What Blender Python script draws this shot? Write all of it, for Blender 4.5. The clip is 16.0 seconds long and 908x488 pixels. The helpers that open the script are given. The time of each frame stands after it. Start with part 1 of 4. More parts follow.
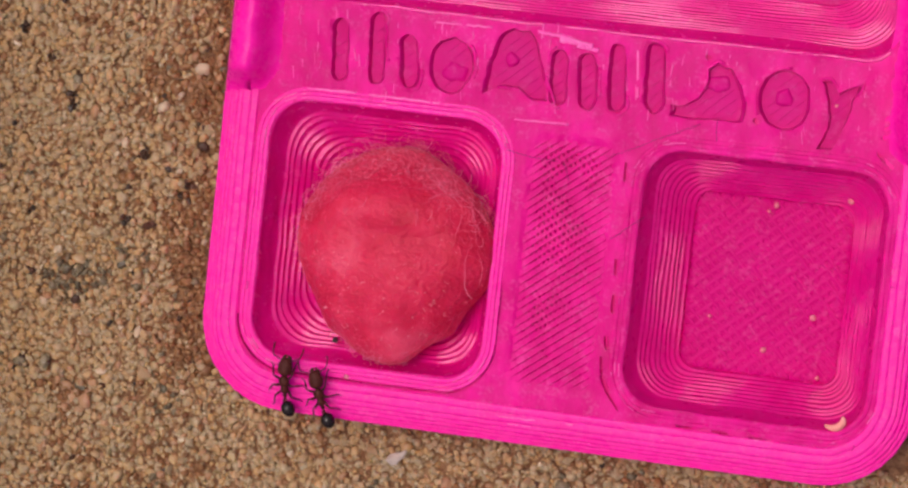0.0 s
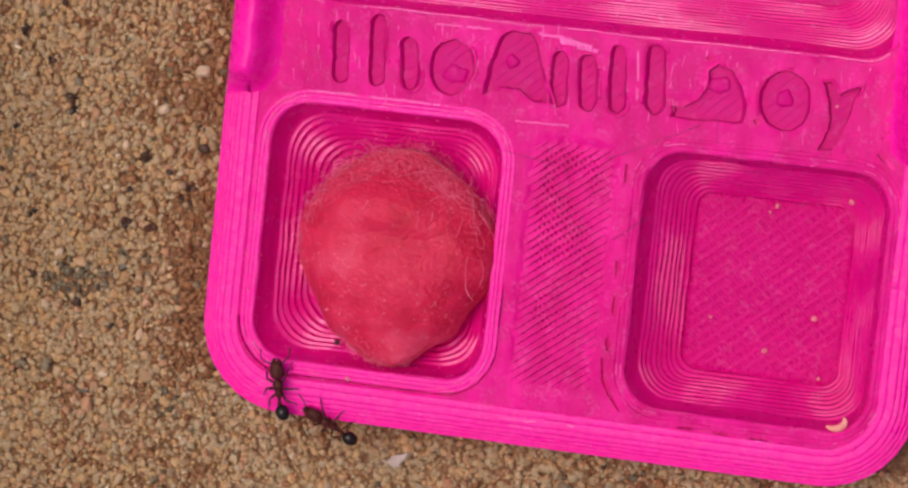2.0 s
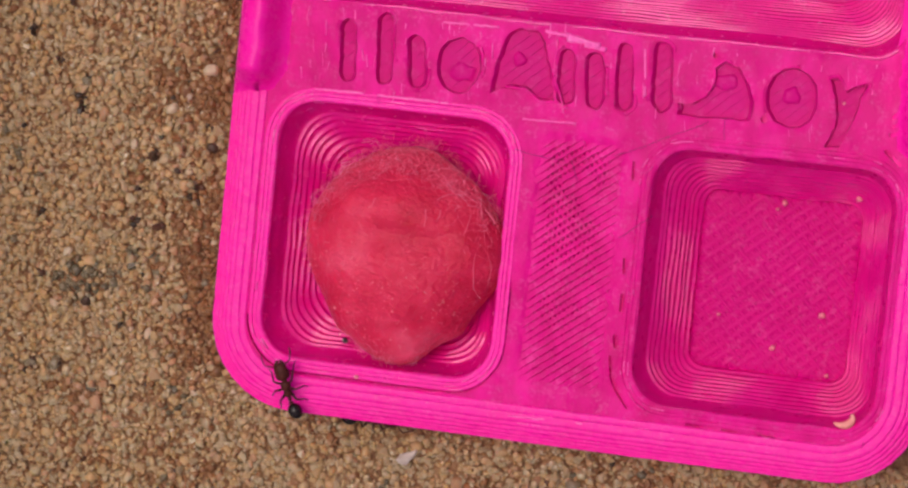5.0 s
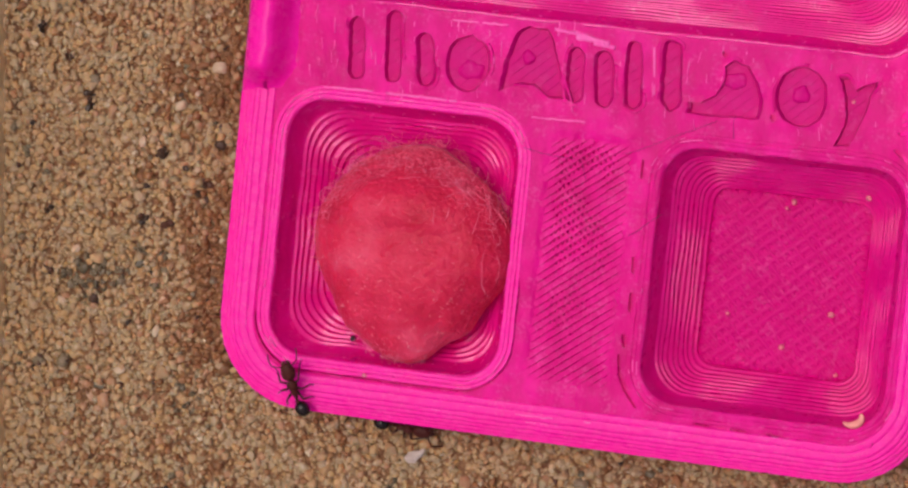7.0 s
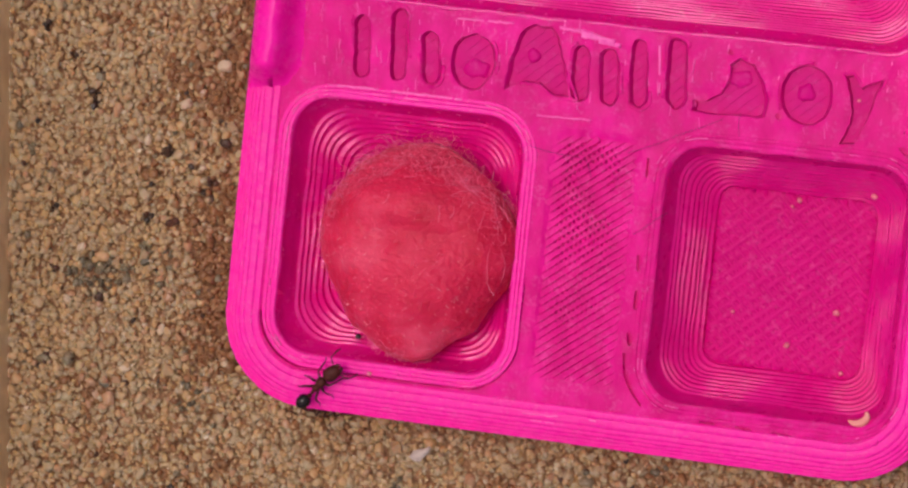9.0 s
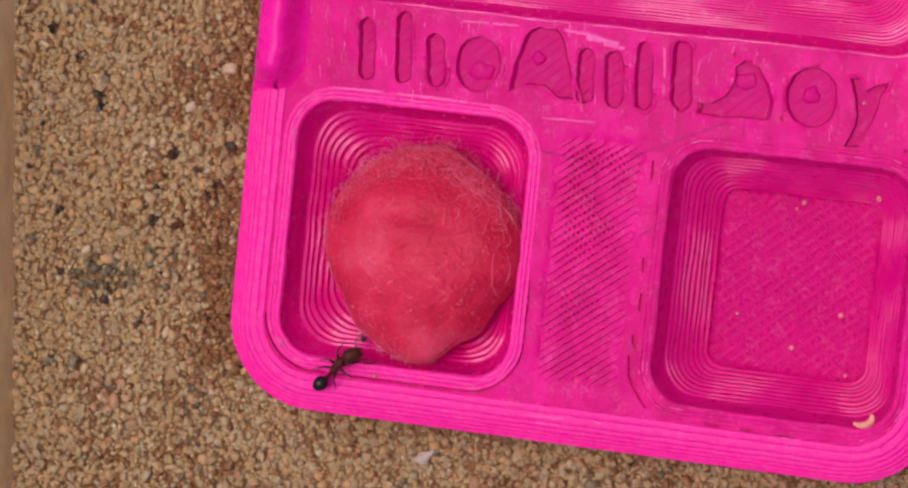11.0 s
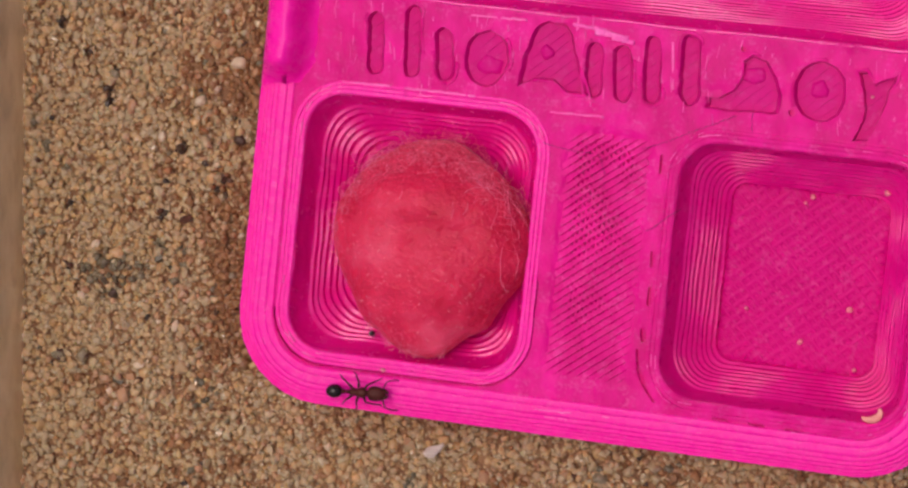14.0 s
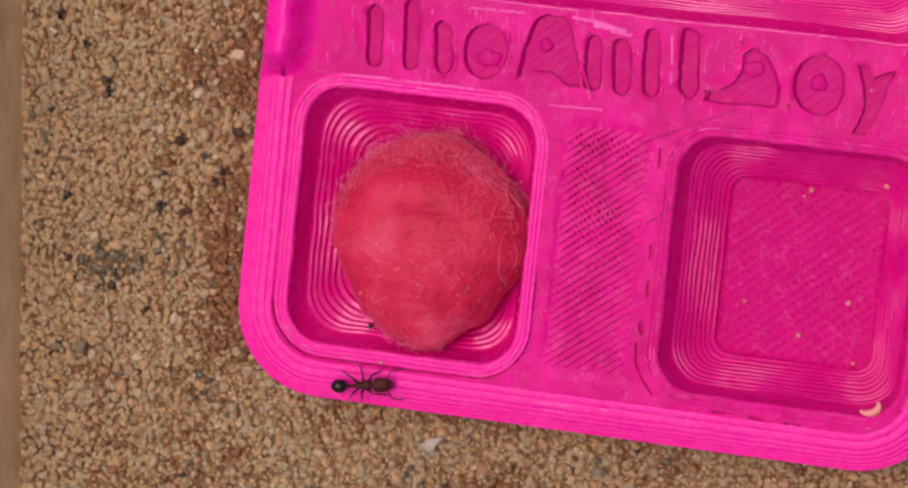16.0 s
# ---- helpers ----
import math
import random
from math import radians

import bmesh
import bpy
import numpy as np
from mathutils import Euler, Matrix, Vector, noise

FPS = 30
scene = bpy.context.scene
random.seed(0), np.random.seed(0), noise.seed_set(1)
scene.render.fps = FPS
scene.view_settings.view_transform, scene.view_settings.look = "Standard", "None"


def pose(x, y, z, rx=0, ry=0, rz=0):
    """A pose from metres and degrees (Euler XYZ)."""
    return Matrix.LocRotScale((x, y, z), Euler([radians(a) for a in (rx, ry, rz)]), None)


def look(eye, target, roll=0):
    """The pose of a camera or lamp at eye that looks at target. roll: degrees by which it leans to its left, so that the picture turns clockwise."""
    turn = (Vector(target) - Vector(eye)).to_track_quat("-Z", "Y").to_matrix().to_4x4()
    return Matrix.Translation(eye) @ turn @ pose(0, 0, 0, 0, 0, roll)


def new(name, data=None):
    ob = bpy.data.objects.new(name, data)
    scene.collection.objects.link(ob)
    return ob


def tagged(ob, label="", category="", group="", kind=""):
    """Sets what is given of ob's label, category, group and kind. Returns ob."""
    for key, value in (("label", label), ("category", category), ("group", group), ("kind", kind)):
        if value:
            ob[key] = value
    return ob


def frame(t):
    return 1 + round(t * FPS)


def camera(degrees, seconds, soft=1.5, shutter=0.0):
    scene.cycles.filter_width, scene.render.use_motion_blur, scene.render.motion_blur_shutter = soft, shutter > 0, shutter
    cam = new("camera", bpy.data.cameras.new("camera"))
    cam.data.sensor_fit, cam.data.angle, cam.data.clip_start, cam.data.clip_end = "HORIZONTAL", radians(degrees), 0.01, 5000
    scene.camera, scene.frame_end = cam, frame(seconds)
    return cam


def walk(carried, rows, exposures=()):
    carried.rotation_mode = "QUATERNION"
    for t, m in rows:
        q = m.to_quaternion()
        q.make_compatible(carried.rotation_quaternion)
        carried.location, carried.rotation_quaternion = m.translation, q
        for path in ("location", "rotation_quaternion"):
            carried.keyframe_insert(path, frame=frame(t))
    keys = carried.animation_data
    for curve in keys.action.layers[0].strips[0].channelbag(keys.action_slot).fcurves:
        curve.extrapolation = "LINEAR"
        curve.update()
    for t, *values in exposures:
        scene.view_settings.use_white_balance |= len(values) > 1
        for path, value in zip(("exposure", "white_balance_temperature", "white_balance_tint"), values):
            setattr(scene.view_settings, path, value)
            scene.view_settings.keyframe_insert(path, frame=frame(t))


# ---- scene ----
MM = 0.001
cam = camera(16.0, 16.0, soft=2.4)
# seconds, eye in metres, turn in degrees
ROWS = [
    (0, 0.033723, 0.014597, 0.160258, -3.864, 12.438, 6.246),
    (0.5, 0.033555, 0.014541, 0.160278, -3.783, 12.356, 6.254),
    (1, 0.033805, 0.014728, 0.160081, -3.861, 12.470, 6.161),
    (1.5, 0.033759, 0.015139, 0.160106, -3.986, 12.503, 6.092),
    (2, 0.033948, 0.014727, 0.160165, -3.910, 12.533, 6.066),
    (2.5, 0.034273, 0.014749, 0.160009, -3.899, 12.631, 6.046),
    (3, 0.034648, 0.014610, 0.160745, -4.078, 12.764, 6.041),
    (3.5, 0.034636, 0.014855, 0.160224, -4.026, 12.795, 5.935),
    (4, 0.034400, 0.014663, 0.160322, -3.905, 12.732, 5.854),
    (6.5, 0.034181, 0.014902, 0.160097, -4.097, 12.895, 5.979),
    (7, 0.034408, 0.014796, 0.159921, -4.000, 13.000, 6.000),
    (7.5, 0.034206, 0.014431, 0.160148, -3.909, 12.933, 6.035),
    (8, 0.034349, 0.014808, 0.159955, -3.991, 13.040, 5.997),
    (8.5, 0.034367, 0.014765, 0.159950, -4.053, 13.045, 6.000),
    (9, 0.034329, 0.014785, 0.159958, -4.031, 13.063, 5.996),
    (11.5, 0.034181, 0.014602, 0.160108, -3.924, 13.103, 5.977),
    (12, 0.034455, 0.014577, 0.160134, -3.900, 13.216, 5.986),
    (12.5, 0.034053, 0.014824, 0.160371, -3.948, 13.180, 5.976),
    (13, 0.034441, 0.014919, 0.160124, -4.055, 13.350, 6.005),
    (13.5, 0.034665, 0.014688, 0.159927, -3.969, 13.393, 5.993),
    (14, 0.034537, 0.014547, 0.160068, -3.997, 13.356, 5.987),
    (14.5, 0.034169, 0.015090, 0.159973, -4.213, 13.241, 5.982),
    (15, 0.034650, 0.014800, 0.159707, -4.161, 13.355, 6.016),
    (15.5, 0.034211, 0.014974, 0.160015, -4.212, 13.213, 6.013),
    (16, 0.034580, 0.014989, 0.159979, -4.268, 13.377, 6.049),
]
walk(cam, [(t, pose(x, y, z, rx, ry, rz)) for t, x, y, z, rx, ry, rz in ROWS], exposures=[(0.0, 0.15), (2.0, 0.13), (3.0, 0.07), (16.0, 0.07)])

# ---- light: soft daylight from one side ----
world = bpy.data.worlds.new("daylight")
scene.world = world
world.use_nodes = True
sky = world.node_tree.nodes.new("ShaderNodeTexSky")
sky.sky_type = "NISHITA"
sky.sun_disc = False
sky.air_density = 0.5
sky.dust_density = 5.0
sky.ozone_density = 0.3
sky.sun_elevation = radians(79)
sky.sun_rotation = radians(297)
back = world.node_tree.nodes["Background"]
back.inputs[1].default_value = 0.147
world.node_tree.links.new(sky.outputs[0], back.inputs[0])
sun_data = bpy.data.lights.new("sun", "SUN")
sun_data.energy = 0.5
sun_data.angle = radians(22)
sun_data.color = (1.0, 0.91, 0.93)
sun = new("sun", sun_data)
sun.matrix_world = look((-0.14, 0.12, 0.98), (0, 0, 0))


# ---- materials ----
def material(name, colours, scale=1500.0, rough=0.4, spread=0.12, bump=0.0, bump_scale=4000.0, island=False, spec=0.4,
             subsurface=0.0, sheen=0.0, detail=6.0, stretch=(1, 1, 1), reach=0.6, worn=0.0):
    """Principled surface whose colour runs over the given colours by noise (or by loose piece)."""
    m = bpy.data.materials.new(name)
    m.use_nodes = True
    nt = m.node_tree
    bsdf = nt.nodes["Principled BSDF"]
    ramp = nt.nodes.new("ShaderNodeValToRGB")
    while len(ramp.color_ramp.elements) < len(colours):
        ramp.color_ramp.elements.new(0.5)
    for i, (e, c) in enumerate(zip(ramp.color_ramp.elements, colours)):
        e.position = i / max(1, len(colours) - 1) if island else 0.3 + 0.4 * i / max(1, len(colours) - 1)
        e.color = (*c, 1)
    co = nt.nodes.new("ShaderNodeTexCoord")
    mp = nt.nodes.new("ShaderNodeMapping")
    mp.inputs["Scale"].default_value = stretch
    nt.links.new(co.outputs["Object"], mp.inputs[0])
    tex = nt.nodes.new("ShaderNodeTexNoise")
    tex.inputs["Scale"].default_value = scale
    tex.inputs["Detail"].default_value = detail
    tex.inputs["Roughness"].default_value = 0.6
    nt.links.new(mp.outputs[0], tex.inputs["Vector"])
    if island:
        geo = nt.nodes.new("ShaderNodeNewGeometry")
        mix = nt.nodes.new("ShaderNodeMath")
        mix.operation = "MULTIPLY_ADD"
        mix.inputs[1].default_value = 0.35
        nt.links.new(tex.outputs[0], mix.inputs[0])
        sub = nt.nodes.new("ShaderNodeMath")
        sub.operation = "MULTIPLY_ADD"
        sub.inputs[1].default_value = 1.0
        sub.inputs[2].default_value = -0.175
        nt.links.new(geo.outputs["Random Per Island"], sub.inputs[0])
        nt.links.new(sub.outputs[0], mix.inputs[2])
        nt.links.new(mix.outputs[0], ramp.inputs[0])
    else:
        nt.links.new(tex.outputs[0], ramp.inputs[0])
    if worn:
        # fine whitened specks and streaks, gathered in patches
        speck = nt.nodes.new("ShaderNodeTexNoise")
        speck.inputs["Scale"].default_value = 5200
        speck.inputs["Detail"].default_value = 3
        patch = nt.nodes.new("ShaderNodeTexNoise")
        patch.inputs["Scale"].default_value = 1300
        patch.inputs["Detail"].default_value = 4
        for node in (speck, patch):
            nt.links.new(co.outputs["Object"], node.inputs["Vector"])
        both = nt.nodes.new("ShaderNodeMath")
        both.operation = "MULTIPLY"
        nt.links.new(speck.outputs[0], both.inputs[0])
        nt.links.new(patch.outputs[0], both.inputs[1])
        limit = nt.nodes.new("ShaderNodeMapRange")
        limit.inputs[1].default_value = 0.28
        limit.inputs[2].default_value = 0.42
        limit.inputs[4].default_value = worn
        nt.links.new(both.outputs[0], limit.inputs[0])
        blend = nt.nodes.new("ShaderNodeMix")
        blend.data_type = "RGBA"
        blend.inputs[7].default_value = (0.93, 0.22, 0.52, 1)
        nt.links.new(limit.outputs[0], blend.inputs[0])
        nt.links.new(ramp.outputs[0], blend.inputs[6])
        nt.links.new(blend.outputs[2], bsdf.inputs["Base Color"])
    else:
        nt.links.new(ramp.outputs[0], bsdf.inputs["Base Color"])
    fine = nt.nodes.new("ShaderNodeTexNoise")
    fine.inputs["Scale"].default_value = bump_scale
    fine.inputs["Detail"].default_value = 4
    nt.links.new(mp.outputs[0], fine.inputs["Vector"])
    rr = nt.nodes.new("ShaderNodeMapRange")
    rr.inputs[3].default_value = max(0.02, rough - spread)
    rr.inputs[4].default_value = min(1, rough + spread)
    nt.links.new(fine.outputs[0], rr.inputs[0])
    nt.links.new(rr.outputs[0], bsdf.inputs["Roughness"])
    bsdf.inputs["Specular IOR Level"].default_value = spec
    if bump:
        b = nt.nodes.new("ShaderNodeBump")
        b.inputs["Strength"].default_value = 1.0
        b.inputs["Distance"].default_value = bump * MM
        nt.links.new(fine.outputs[0], b.inputs["Height"])
        nt.links.new(b.outputs[0], bsdf.inputs["Normal"])
    if subsurface:
        bsdf.inputs["Subsurface Weight"].default_value = subsurface
        bsdf.inputs["Subsurface Radius"].default_value = (1.0, 0.55, 0.4) if island else (1.0, 0.3, 0.55)
        bsdf.inputs["Subsurface Scale"].default_value = reach * MM
    if sheen:
        bsdf.inputs["Sheen Weight"].default_value = sheen
        bsdf.inputs["Sheen Tint"].default_value = (1.0, 0.45, 0.55, 1)
    return m


PINK = material("pink_plastic", [(0.90, 0.003, 0.305), (0.94, 0.008, 0.355)], 400, 0.28, 0.14, 0.022, 2200, spec=0.15, worn=0.12)
PINK_RUBBED_DIM = material("rubbed_dim_pink_plastic", [(0.60, 0.001, 0.165), (0.71, 0.003, 0.215), (0.83, 0.008, 0.280)], 520, 0.30, 0.2, 0.08, 1500, spec=0.055, stretch=(1.5, 0.8, 1), worn=0.18)
# Pit walls are the rim's plastic; a darker base puts in their shade.
PINK_GLOSS_SHADED = material("wet_shaded_pink_plastic", [(0.72, 0.002, 0.205), (0.78, 0.004, 0.245)], 600, 0.24, 0.12, 0.05, 1800, spec=0.6, subsurface=0.25, reach=0.8, worn=0.08)
PINK_GLOSS_SHADED.node_tree.nodes["Principled BSDF"].inputs["Specular Tint"].default_value = (1.0, 0.72, 0.95, 1)
PINK_DRY_SHADED = material("dry_shaded_pit_plastic", [(0.64, 0.002, 0.185), (0.73, 0.004, 0.230)], 500, 0.30, 0.12, 0.03, 1800, spec=0.2, worn=0.1)
# Darker copy of the tray's pink that paints shade into floors and marks.
PINK_RECESS_SHADE = material("recess_shade_plastic", [(0.56, 0.001, 0.165), (0.64, 0.003, 0.205)], 300, 0.36, 0.12, 0.02, 2200, spec=0.05, worn=0.12)
SCUFF = material("whitened_plastic", [(0.88, 0.04, 0.37), (0.92, 0.16, 0.49)], 1800, 0.5, 0.15, 0.04, 5000)
COTTON = material("soaked_cotton", [(0.50, 0.003, 0.040), (0.68, 0.018, 0.082), (0.83, 0.095, 0.190)], 300, 0.34, 0.2, 0.14, 3600, spec=0.22, subsurface=0.6, sheen=0.05, detail=9.0, reach=0.7)
FIBRE = material("cotton_fibre", [(0.92, 0.075, 0.19), (0.95, 0.14, 0.27)], 900, 0.45, spec=0.4)
# Pale colour for the painted highlights on the soaked cotton.
PAINTED_GLINT = material("painted_glint", [(0.95, 0.24, 0.33), (0.97, 0.46, 0.52)], 900, 0.2, spec=0.8)
FIBRE_PALE = material("pale_cotton_fibre", [(0.93, 0.17, 0.33), (0.95, 0.30, 0.45)], 900, 0.32, spec=0.6)
ANT = material("ant_cuticle", [(0.044, 0.0075, 0.0060), (0.090, 0.017, 0.013)], 3000, 0.46, 0.1, 0.03, 7000, spec=0.15)
ANT_GASTER = material("ant_gaster_cuticle", [(0.008, 0.004, 0.0035), (0.018, 0.009, 0.008)], 3000, 0.16, 0.05, 0.0, 9000, spec=0.3)
ANT_LEG = material("ant_leg_cuticle", [(0.035, 0.008, 0.006), (0.075, 0.018, 0.012)], 3000, 0.4, 0.1, spec=0.2)
HAIR = material("dark_hair", [(0.05, 0.004, 0.02), (0.09, 0.008, 0.035)], 900, 0.45)
SEED = material("dark_seed", [(0.012, 0.006, 0.01), (0.03, 0.012, 0.02)], 4000, 0.5, 0.1, 0.03, 8000)
CRUMB = material("pale_crumb", [(0.70, 0.15, 0.23), (0.78, 0.26, 0.33)], 3000, 0.6, 0.1, 0.05, 7000)
HUSK = material("husk_skin", [(0.80, 0.22, 0.20), (0.86, 0.34, 0.29)], 2500, 0.45, 0.1, 0.03, 6000)
SHELL = material("shell_chip", [(0.42, 0.32, 0.27), (0.56, 0.46, 0.40)], 1500, 0.45, 0.1, 0.04, 5000, stretch=(1, 3, 1))
# Bed coloured darker than the grains so the gaps between them look shaded.
SAND_BED = material("gap_shade_sand_bed", [(0.14, 0.058, 0.024), (0.23, 0.108, 0.048), (0.34, 0.180, 0.085)], 2600, 0.7, 0.1, 0.35, 3200)
WALL = material("container_plastic", [(0.42, 0.33, 0.22), (0.68, 0.57, 0.41), (0.84, 0.74, 0.58)], 700, 0.35, 0.15, 0.10, 1100, stretch=(1.6, 0.6, 1), spec=0.5)
WALL.node_tree.nodes["Principled BSDF"].inputs["Transmission Weight"].default_value = 0.8
GRAINS = [
    material("amber_grain", [(0.68, 0.405, 0.190), (0.84, 0.520, 0.262), (0.76, 0.460, 0.224)], 2500, 0.12, 0.08, 0.02, 9000, island=True),
    material("tan_grain", [(0.66, 0.405, 0.205), (0.84, 0.530, 0.288), (0.75, 0.463, 0.244)], 2500, 0.12, 0.08, 0.02, 9000, island=True),
    material("rosy_grain", [(0.60, 0.320, 0.175), (0.76, 0.425, 0.245), (0.67, 0.368, 0.208)], 2500, 0.12, 0.08, 0.02, 9000, island=True),
    material("clear_grain", [(0.80, 0.520, 0.285), (0.95, 0.680, 0.410)], 2500, 0.05, 0.05, 0.01, 9000, island=True, spec=0.8),
    material("brown_grain", [(0.27, 0.125, 0.056), (0.42, 0.205, 0.095), (0.34, 0.162, 0.075)], 2500, 0.2, 0.12, 0.02, 9000, island=True),
    material("grey_grain", [(0.10, 0.076, 0.046), (0.22, 0.165, 0.10), (0.16, 0.120, 0.072)], 2500, 0.26, 0.12, 0.02, 9000, island=True, subsurface=0.3, reach=0.2),
    material("dark_grain", [(0.028, 0.015, 0.010), (0.060, 0.032, 0.020), (0.10, 0.035, 0.018)], 2500, 0.3, 0.12, 0.02, 9000, island=True),
    material("pale_grain", [(0.48, 0.345, 0.23), (0.60, 0.45, 0.32)], 2500, 0.22, 0.1, 0.02, 9000, island=True, subsurface=0.5, reach=0.3),
]
for m, clear, cloudy in zip(GRAINS, (0.42, 0.40, 0.40, 0.55, 0.25), (0.5, 0.5, 0.5, 0.4, 0.5)):
    surface = m.node_tree.nodes["Principled BSDF"]
    surface.inputs["Transmission Weight"].default_value = clear
    surface.inputs["IOR"].default_value = 1.45
    surface.inputs["Subsurface Weight"].default_value = cloudy
    surface.inputs["Subsurface Radius"].default_value = (1.0, 0.7, 0.5)
    surface.inputs["Subsurface Scale"].default_value = 0.34 * MM


# ---- mesh helpers (all sizes in millimetres) ----
def empty(name, x=0, y=0, z=0):
    ob = new(name)
    ob.empty_display_size = 0.002
    ob.matrix_basis = pose(x * MM, y * MM, z * MM)
    return ob


def part(name, data, mat, parent=None, label="", smooth=True):
    """data: (vertices in mm, faces). One mesh object under parent."""
    verts, faces = data
    me = bpy.data.meshes.new(name)
    me.from_pydata([(v[0] * MM, v[1] * MM, v[2] * MM) for v in verts], [], faces)
    bm = bmesh.new()
    bm.from_mesh(me)
    bmesh.ops.recalc_face_normals(bm, faces=bm.faces)
    bm.to_mesh(me)
    bm.free()
    if smooth:
        me.polygons.foreach_set("use_smooth", [True] * len(me.polygons))
    me.materials.append(mat)
    ob = new(name, me)
    if parent:
        ob.parent = parent
    if label:
        ob["label"] = label
    return ob


def merge(*datas):
    verts, faces = [], []
    for v, f in datas:
        k = len(verts)
        verts += list(v)
        faces += [tuple(i + k for i in q) for q in f]
    return verts, faces


def rounded(x0, y0, x1, y1, r, n=8):
    """Rounded rectangle, anticlockwise, with points along its sides."""
    out = []
    for cx, cy, a in ((x1 - r, y0 + r, -90), (x1 - r, y1 - r, 0), (x0 + r, y1 - r, 90), (x0 + r, y0 + r, 180)):
        out += [(cx + r * math.cos(radians(a + 90 * i / n)), cy + r * math.sin(radians(a + 90 * i / n))) for i in range(n + 1)]
    return out


def dense(loop, step):
    """The same closed line with points at most step apart."""
    out = []
    for a, b in zip(loop, loop[1:] + loop[:1]):
        k = max(1, int(math.hypot(b[0] - a[0], b[1] - a[1]) / step + 0.5))
        out += [(a[0] + (b[0] - a[0]) * i / k, a[1] + (b[1] - a[1]) * i / k) for i in range(k)]
    return out


def loft(rings, cap_first=False, cap_last=False, closed=True):
    n = len(rings[0])
    verts = [p for ring in rings for p in ring]
    faces = []
    for k in range(len(rings) - 1):
        for i in range(n if closed else n - 1):
            j = (i + 1) % n
            faces.append((k * n + i, k * n + j, (k + 1) * n + j, (k + 1) * n + i))
    if cap_first:
        faces.append(tuple(range(n))[::-1])
    if cap_last:
        faces.append(tuple(range((len(rings) - 1) * n, len(rings) * n)))
    return verts, faces


def wobble(x, y, z=0.0, size=1.0):
    return noise.noise(Vector((x / size, y / size, z / size)))


def bead(path, wide, high, z, closed=True, rough=0.25, seed=0.0, width_at=None, arched=False):
    """A printed strand: an arched strip of the given half width that stands high over z."""
    n = len(path)
    rings = []
    for i, (x, y) in enumerate(path):
        a = path[(i - 1) % n] if closed or i else path[0]
        b = path[(i + 1) % n] if closed or i < n - 1 else path[-1]
        tx, ty = b[0] - a[0], b[1] - a[1]
        s = math.hypot(tx, ty) or 1
        nx, ny = -ty / s, tx / s
        w = wide * (1 + rough * 0.5 * wobble(x, y, seed, 0.9))
        if width_at:
            w = width_at(x, y)
        h = high * (1 + rough * (1.8 * wobble(x, y, seed + 7, 0.6) + 2.6 * wobble(x, y, seed + 1, 0.23)))
        d = 0.05 * rough * 4 * wide * wobble(x, y, seed + 3, 1.6)
        prof = ((-1, -0.5), (-0.90, 0.78), (-0.5, 0.98), (0.5, 0.98), (0.90, 0.78), (1, -0.5))
        if arched:
            prof = ((-1, -0.5), (-0.8, 0.36), (-0.4, 0.84), (0, 1.0), (0.4, 0.84), (0.8, 0.36), (1, -0.5))
        elif width_at:
            prof = ((-1, -0.5), (-0.97, 0.80), (-0.86, 1.0), (0.86, 1.0), (0.97, 0.80), (1, -0.5))
        rings.append([(x + nx * (w * u + d), y + ny * (w * u + d), z + (h * v if v > 0 else v * 0.15)) for u, v in prof])
    if closed:
        rings.append(rings[0])
        v, f = loft(rings)
        k, m = len(prof), len(path)
        f = [tuple(i % (m * k) for i in q) for q in f]
        return v[:m * k], f
    return loft(rings, True, True)


def tube(path, radii, sides=6):
    """A tapered round tube along points."""
    rings = []
    up = Vector((0.13, 0.27, 0.95)).normalized()
    n = len(path)
    for i, p in enumerate(path):
        t = (Vector(path[min(i + 1, n - 1)]) - Vector(path[max(i - 1, 0)]))
        t = t.normalized() if t.length > 1e-9 else Vector((1, 0, 0))
        a = t.cross(up)
        a = a.normalized() if a.length > 1e-6 else Vector((1, 0, 0))
        b = t.cross(a)
        r = radii[i] if hasattr(radii, "__len__") else radii
        rings.append([tuple(Vector(p) + r * (math.cos(2 * math.pi * k / sides) * a + math.sin(2 * math.pi * k / sides) * b)) for k in range(sides)])
    return loft(rings, True, True)


def blob(cx, cy, cz, rx, ry, rz, seg=20, ring=12, shape=None):
    """A closed rounded body; shape(u, v, p) may move each point."""
    verts, faces = [(cx, cy, cz + rz)], []
    for i in range(1, ring):
        th = math.pi * i / ring
        for j in range(seg):
            ph = 2 * math.pi * j / seg
            verts.append((cx + rx * math.sin(th) * math.cos(ph), cy + ry * math.sin(th) * math.sin(ph), cz + rz * math.cos(th)))
    verts.append((cx, cy, cz - rz))
    last = len(verts) - 1
    for j in range(seg):
        faces.append((0, 1 + j, 1 + (j + 1) % seg))
        faces.append((last, last - seg + (j + 1) % seg, last - seg + j))
    for i in range(ring - 2):
        for j in range(seg):
            a, b = 1 + i * seg + j, 1 + i * seg + (j + 1) % seg
            faces.append((a, a + seg, b + seg, b))
    if shape:
        verts = [shape(*p) for p in verts]
    return verts, faces


